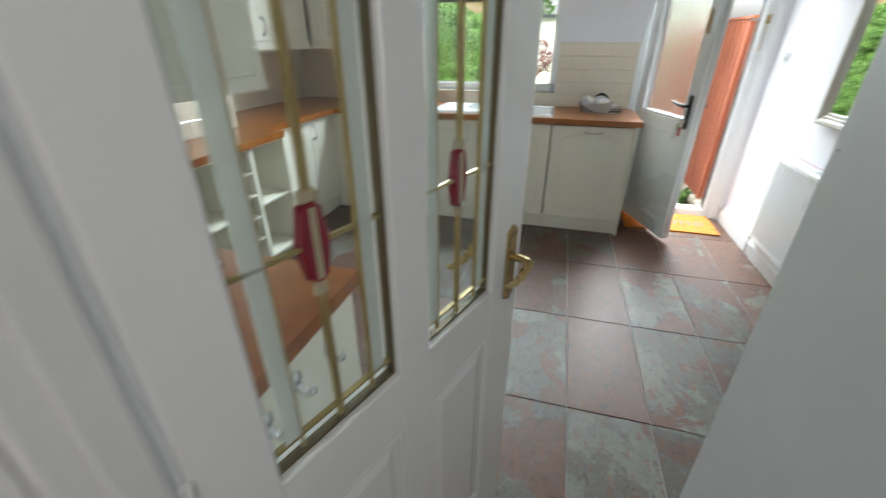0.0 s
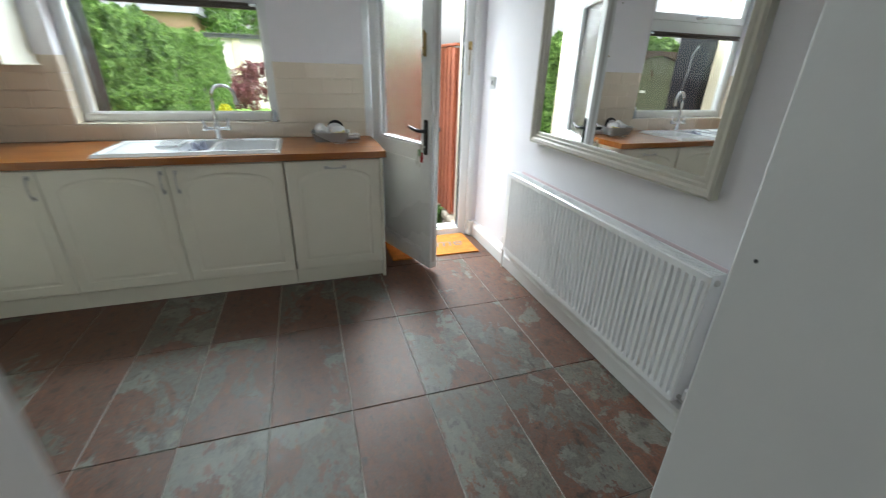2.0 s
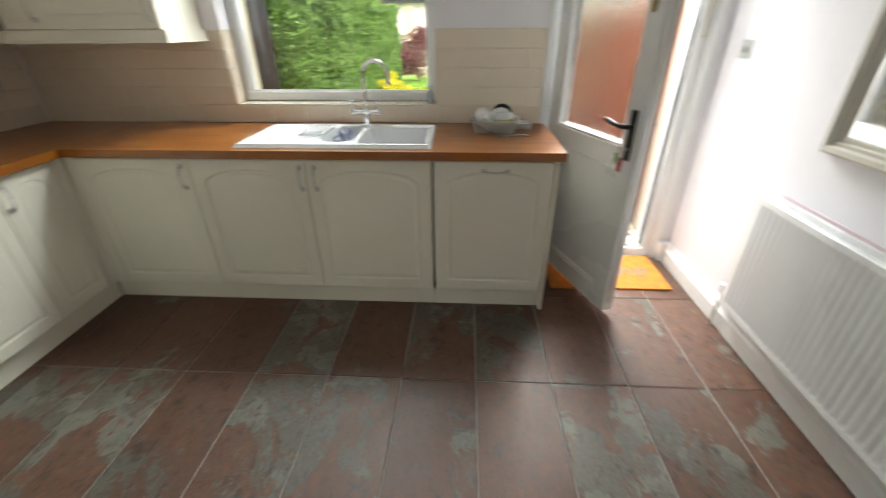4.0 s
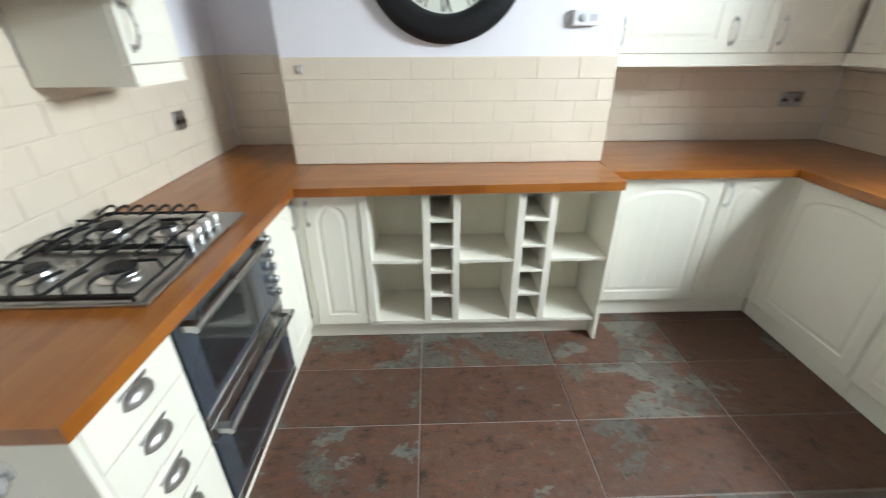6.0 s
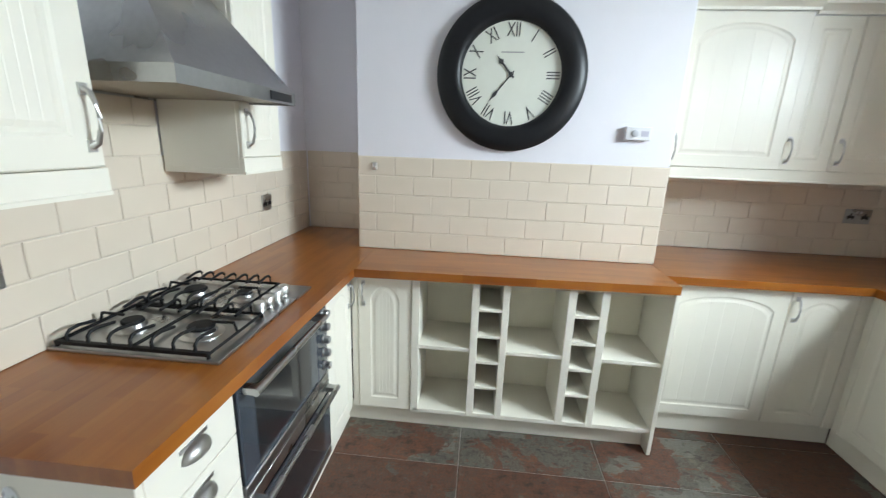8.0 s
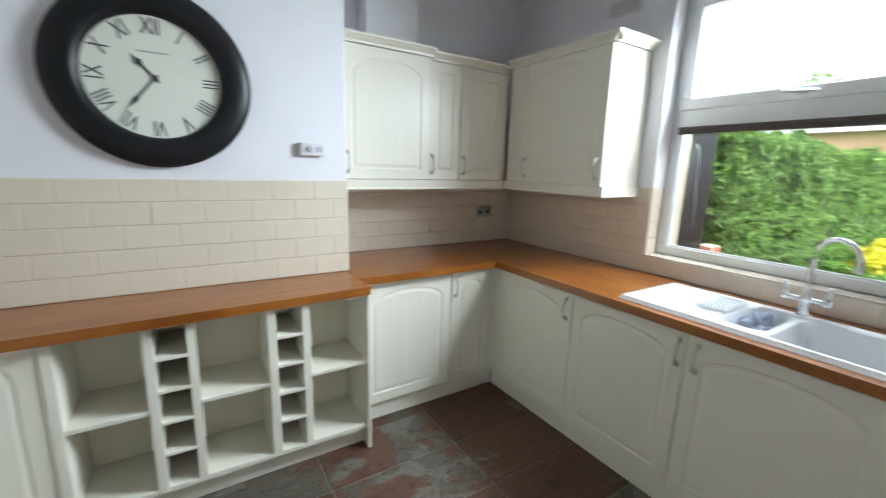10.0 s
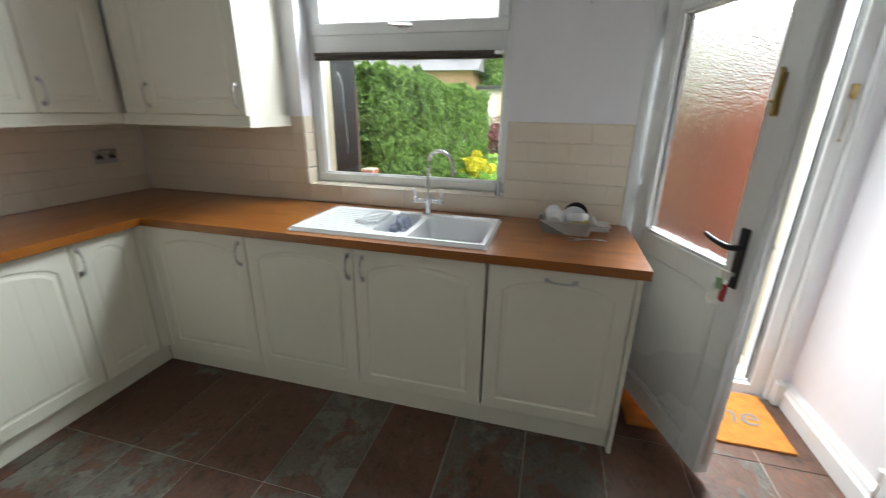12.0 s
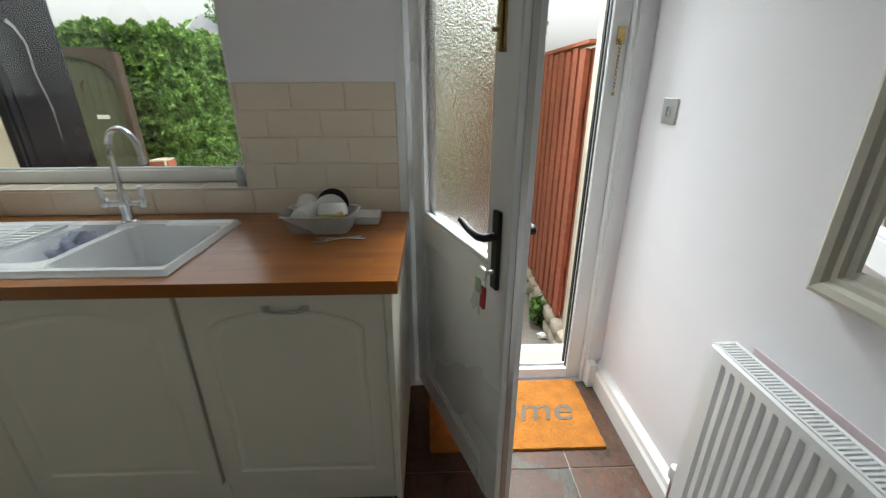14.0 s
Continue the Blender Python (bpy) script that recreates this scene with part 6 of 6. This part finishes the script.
for r in range(13):
    z = GZ + 0.004 + r * 0.0755
    for xa, xb in (((0.32, 0.39), (0.40, 0.48)) if r % 2 else ((0.32, 0.47),)):
        part("brick", box(xa, xb, 2.66, 2.70, z, z + 0.065), BRICK, pier)
    for ya, yb in (((2.705, 2.80), (2.81, 2.85)) if r % 2 else ((2.705, 2.85),)):
        part("brick", box(0.44, 0.482, ya, yb, z, z + 0.065), BRICK, pier)

# low planting, shrubs
SPRING = leaf_mat("yellow_shrub_leaf", (0.40, 0.40, 0.02), (0.75, 0.70, 0.06))
PLUM = leaf_mat("plum_shrub_leaf", (0.09, 0.025, 0.035), (0.26, 0.09, 0.10))
MID = leaf_mat("tree_leaf", (0.05, 0.13, 0.02), (0.20, 0.36, 0.07))
BARK = mat("grey_brown_bark", (0.12, 0.09, 0.065), 0.9, grain=0.3, scale=20, bump=0.6)


def clumps(cx, cy, cz, rx, ry, rz, count, blobs, seed):
    """Leaf centres in several overlapping uneven clumps."""
    rng = np.random.default_rng(seed)
    base_ = rng.normal(0, 0.5, (blobs, 3)) * (rx, ry, rz) + (cx, cy, cz)
    k = rng.integers(0, blobs, count)
    d = rng.normal(0, 1, (count, 3))
    d /= np.linalg.norm(d, axis=1, keepdims=True)
    rad_ = rng.uniform(0.55, 1.0, (count, 1)) ** 0.5
    return base_[k] + d * rad_ * np.array((rx, ry, rz)) * 0.33, d


def shrub(name, cx, cy, rx, h, count, size, material, label, seed):
    ob = thing(name, label, "shrub", (cx, cy, GZ))
    bm = bmesh.new()
    rng = random.Random(seed)
    for k in range(6):
        a = k * math.tau / 6 + rng.uniform(0, 0.6)
        rod([(cx, cy, GZ - 0.02), (cx + 0.25 * rx * math.cos(a), cy + 0.25 * rx * math.sin(a), GZ + h * 0.4), (cx + 0.55 * rx * math.cos(a), cy + 0.55 * rx * math.sin(a), GZ + h * 0.8)], 0.02, 6, bm=bm, taper=[1, 0.6, 0.25])
    part("stems", bm, BARK, ob)
    c, d = clumps(cx, cy, GZ + h * 0.55, rx, rx, h * 0.5, count, 20, seed)
    c[:, 2] = np.maximum(c[:, 2], GZ + 0.03)
    leaves("foliage", c, d, size, material, "", "", parent=ob)
    return ob


shrub("yellow_shrub", 0.85, 8.2, 0.42, 0.62, 2600, 0.06, SPRING, "bright yellow-green shrub on the lawn edge", 3)
shrub("border_plant", 0.80, 6.2, 0.40, 0.45, 1800, 0.06, MID, "low green border plant below the hedge", 4)
shrub("border_plant", 0.75, 4.2, 0.35, 0.40, 1800, 0.05, MID, "low green border plant below the hedge", 6)
shrub("plum_shrub", 0.95, 13.4, 0.85, 1.6, 4200, 0.07, PLUM, "dark plum-leaved ornamental shrub", 8)
shrub("weed_tuft", 4.02, 0.98, 0.07, 0.20, 260, 0.035, HEDGE_LEAF, "green weed growing at the foot of the wall", 9)
solo("white_pebble", crumple(4.02, 0.80, GZ + 0.012, 0.035, 0.03, 0.02, 1.7), CERAMIC, "white stone lying on the path", "stone", smooth=True)


def tree(cx, cy, h, r, count, seed, label):
    ob = thing("garden_tree", label, "tree", (cx, cy, GZ), group="trees behind the garden")
    rng = random.Random(seed)
    bm = rod([(cx, cy, GZ - 0.1), (cx + 0.1, cy, GZ + h * 0.3), (cx, cy + 0.1, GZ + h * 0.6), (cx + 0.1, cy, GZ + h * 0.85)], 0.16 * h / 6, 10, taper=[1.2, 0.9, 0.55, 0.15])
    for k in range(8):
        a, z0 = rng.uniform(0, math.tau), h * rng.uniform(0.35, 0.6)
        rod([(cx, cy, GZ + z0), (cx + 0.4 * r * math.cos(a), cy + 0.4 * r * math.sin(a), GZ + z0 + 0.12 * h), (cx + 0.8 * r * math.cos(a), cy + 0.8 * r * math.sin(a), GZ + z0 + 0.25 * h)], 0.06 * h / 6, 7, bm=bm, taper=[1, 0.6, 0.2])
    part("trunk", bm, BARK, ob, smooth=True)
    c, d = clumps(cx, cy, GZ + h * 0.68, r, r, h * 0.34, count, 26, seed)
    leaves("crown", c, d, 0.17, MID, "", "", parent=ob)


tree(6.4, 24, 6.2, 2.9, 6500, 21, "broad green garden tree behind the garage")
tree(-0.8, 29, 6.0, 2.6, 6500, 22, "round green tree behind the garage")
tree(-8, 30, 7.0, 3.4, 5500, 24, "tall green tree beyond the hedge")

# garage and far house
PEBBLE = mat("pale_pebbledash", (0.62, 0.59, 0.56), 0.9, grain=0.12, scale=90, bump=0.4)
ROOF = mat("grey_roof_sheet", (0.10, 0.105, 0.115), 0.7, grain=0.2, scale=20, bump=0.2)
garage = thing("garage", "pale pebbledash garage with a ridged grey roof", "garage", (3.4, 17, GZ))
part("wall", box(-0.5, 6.2, 15.6, 20.0, GZ, 2.35), PEBBLE, garage)
part("wall_pier", box(0.30, 0.56, 15.54, 15.7, GZ, 2.30), CREAMRENDER, garage)
for k in range(33):
    part("roof_ridge", moved(prism([(0, 0), (0.11, 0.05), (0.21, 0)], 0, 4.7), Matrix.Translation((-0.6 + k * 0.215, 20.1, 2.36)) @ Matrix.Rotation(radians(90), 4, "X")), ROOF, garage)
part("fascia", box(-0.65, 6.35, 15.46, 15.5, 2.24, 2.38), ROOF, garage)
part("window", box(2.9, 4.1, 15.585, 15.6, 0.85, 1.6), DARKGLASS, garage, "dark window")
part("window_sill", box(2.85, 4.15, 15.54, 15.6, 0.78, 0.84), CERAMIC, garage)
HOUSEBRICK = mat("brown_brick", (0.30, 0.19, 0.13), 0.9, grain=0.2, scale=30, bump=0.3)
SLATEROOF = mat("grey_slate_roof", (0.16, 0.17, 0.19), 0.7, grain=0.15, scale=25, bump=0.3)
house = thing("far_house", "brown brick house with a grey roof beyond the hedge", "house", (-4, 30, GZ))
part("wall", box(-11.5, -2.9, 26, 33, GZ, 3.9), HOUSEBRICK, house)
bm = bmesh.new()
a = [bm.verts.new(c) for c in ((-11.9, 25.7, 3.85), (-11.9, 33.3, 3.85), (-11.9, 29.5, 6.0))]
b = [bm.verts.new(c) for c in ((-2.5, 25.7, 3.85), (-2.5, 33.3, 3.85), (-2.5, 29.5, 6.0))]
bm.faces.new(a), bm.faces.new(b)
for i in range(3):
    bm.faces.new((a[i], a[(i + 1) % 3], b[(i + 1) % 3], b[i]))
part("roof", bm, SLATEROOF, house)
for x in (-10.4, -7.9, -5.2):
    w_ = part("window", moved(frame_rect(x, x + 1.2, 1.3, 2.5, 0.07, 25.94, 25.995), Matrix.Identity(4)), UPVC, house)
    part("pane", box(x + 0.07, x + 1.13, 25.96, 25.98, 1.37, 2.43), DARKGLASS, w_)
# grass blades near the house
rng = np.random.default_rng(12)
gc = np.stack([rng.uniform(0.5, 3.2, 9000), 4.2 + 9 * rng.uniform(0, 1, 9000) ** 1.5, np.full(9000, GZ + 0.02)], 1)
leaves("grass", gc, np.tile((0.0, -1.0, 0.2), (9000, 1)), 0.035, leaf_mat("grass_blade", (0.08, 0.20, 0.02), (0.22, 0.42, 0.06)), "short green lawn grass", "grass", spread=0.5, long=2.2)
# ---- laid pieces: floor tiles and wall tiles ----


def tile_mesh(w, h, t, edge, material, name):
    """A tile lying in x, y with a bevelled (or rounded) rim, centred at the origin, top at z=t."""
    bm = bmesh.new()
    rings = []
    for ins, z in ((0, 0), (0, t - edge * 0.45), (edge, t)):
        rings.append([bm.verts.new((sx * (w / 2 - ins), sy * (h / 2 - ins), z)) for sx, sy in ((-1, -1), (1, -1), (1, 1), (-1, 1))])
    for a, b in zip(rings, rings[1:]):
        for i in range(4):
            bm.faces.new((a[i], a[(i + 1) % 4], b[(i + 1) % 4], b[i]))
    bm.faces.new(rings[-1])
    return finish(bm, name, material)


MESHES = {}


def lay(parent, w, h, t, edge, m, material, name="tile"):
    key = (round(w, 3), round(h, 3), name)
    if key not in MESHES:
        MESHES[key] = tile_mesh(w, h, t, edge, material, name)
    ob = new(name, MESHES[key])
    ob.parent = parent
    ob.matrix_parent_inverse = ORIGIN[parent]
    ob.matrix_basis = m
    return ob


def wall_tiles(parent, place, u0, u1, z0, rows, z1, start, holes=()):
    """Metro tiles, half bond. place(u, z): the pose of a tile centred there."""
    tw, th, g = 0.203, 0.1015, 0.0021
    part("grout", GROUT_BED[0](u0, u1, z0, z1), GROUT, parent)
    for r in range(rows):
        a = z0 + r * th
        b = min(a + th, z1)
        x = u0 + start - (tw / 2 if r % 2 else 0)
        while x > u0:
            x -= tw
        while x < u1:
            p, q = max(x, u0), min(x + tw, u1)
            cuts = [(p, q)]
            for h0, h1, hz0, hz1 in holes:
                nxt = []
                for c, d in cuts:
                    if a >= hz1 - 0.02 or b <= hz0 + 0.02:
                        nxt.append((c, d))
                        continue
                    if c < h0:
                        nxt.append((c, min(d, h0)))
                    if d > h1:
                        nxt.append((max(c, h1), d))
                cuts = nxt
            for c, d in cuts:
                if d - c > 0.012 and b - a > 0.012:
                    lay(parent, d - c - g, b - a - g, 0.0043, 0.0038, place((c + d) / 2, (a + b) / 2), TILE, "wall_tile")
            x += tw


Z1 = 1.417
GROUT_BED = [None]
GROUT_BED[0] = lambda a, b, c, d: boxes((a, WX0 - 0.001, -0.0015, 0.0, c, d), (WX0 - 0.001, WX1 + 0.001, -0.0015, 0.0, c, WZ0), (WX1 + 0.001, b, -0.0015, 0.0, c, d))
wall_tiles(wall_north, lambda u, z: pose(u, -0.0015, z, 90, 0, 0), 0.009, DX0 - 0.03, WT + 0.001, 5, Z1, 0.06, ((WX0, WX1, WZ0 - 0.008, 3),))
GROUT_BED[0] = lambda a, b, c, d: box(0.0, 0.0015, a, b, c, d)
wall_tiles(wall_west, lambda u, z: pose(0.0015, u, z, 90, 0, 90), BY1 + 0.002, -0.009, WT + 0.001, 5, Z1, 0.1)
wall_tiles(wall_west, lambda u, z: pose(0.0015, u, z, 90, 0, 90), S + 0.009, BY0 - 0.002, WT + 0.001, 5, Z1, 0.1)
GROUT_BED[0] = lambda a, b, c, d: box(BX, BX + 0.0015, a, b, c, d)
wall_tiles(chimney, lambda u, z: pose(BX + 0.0015, u, z, 90, 0, 90), BY0 + 0.001, BY1 - 0.001, WT + 0.001, 5, Z1, 0.2)
GROUT_BED[0] = lambda a, b, c, d: box(a, b, BY1, BY1 + 0.0015, c, d)
wall_tiles(chimney, lambda u, z: pose(u, BY1 + 0.0015, z, 90, 0, 180), 0.01, BX - 0.002, WT + 0.001, 5, Z1, 0.07)
GROUT_BED[0] = lambda a, b, c, d: box(a, b, BY0 - 0.0015, BY0, c, d)
wall_tiles(chimney, lambda u, z: pose(u, BY0 - 0.0015, z, 90, 0, 0), 0.01, BX - 0.002, WT + 0.001, 5, Z1, 0.07)
GROUT_BED[0] = lambda a, b, c, d: boxes((a, b, S, S + 0.0015, c, 1.417), (1.250, 1.825, S, S + 0.0015, 1.417, d))
wall_tiles(wall_south, lambda u, z: pose(u, S + 0.0015, z, 90, 0, 180), 0.009, 2.168, WT + 0.001, 8, 1.72, 0.12, ((0.0, 1.250, 1.415, 3), (1.825, 3.0, 1.415, 3)))
# tiled window sill front edge and reveals
for i in range(6):
    w = (WX1 - WX0) / 6
    lay(wall_north, w - 0.003, 0.115, 0.008, 0.004, pose(WX0 + w * (i + 0.5), 0.056, WZ0 - 0.004), TILE, "sill_tile")
for i in range(4):
    z = WZ0 + 0.05 + i * 0.1015
    lay(wall_north, 0.115, 0.0985, 0.008, 0.004, pose(WX0, 0.056, z, 90, 0, 90), TILE, "reveal_tile")
    lay(wall_north, 0.115, 0.0985, 0.008, 0.004, pose(WX1, 0.056, z, 90, 0, -90), TILE, "reveal_tile")

TX = [1.02 + 0.3433 * k for k in range(-3, 10)]
TY = [-0.505 - 0.6865 * k for k in range(-1, 6)]
for i in range(len(TX)):
    x0, x1 = TX[i] + 0.0025, min(TX[i] + 0.3433 - 0.0025, W - 0.002)
    for y in TY:
        y1, y0 = min(y - 0.0025, -0.002), max(y - 0.6865 + 0.0025, S - 0.1)
        if x1 - x0 > 0.03 and y1 - y0 > 0.03 and x1 > 0.45 and x0 > -0.1:
            lay(floor, x1 - x0, y1 - y0, 0.0062, 0.0022, pose((x0 + x1) / 2, (y0 + y1) / 2, -0.0062 + random.uniform(-0.0004, 0.0002)), SLATE, "floor_tile")
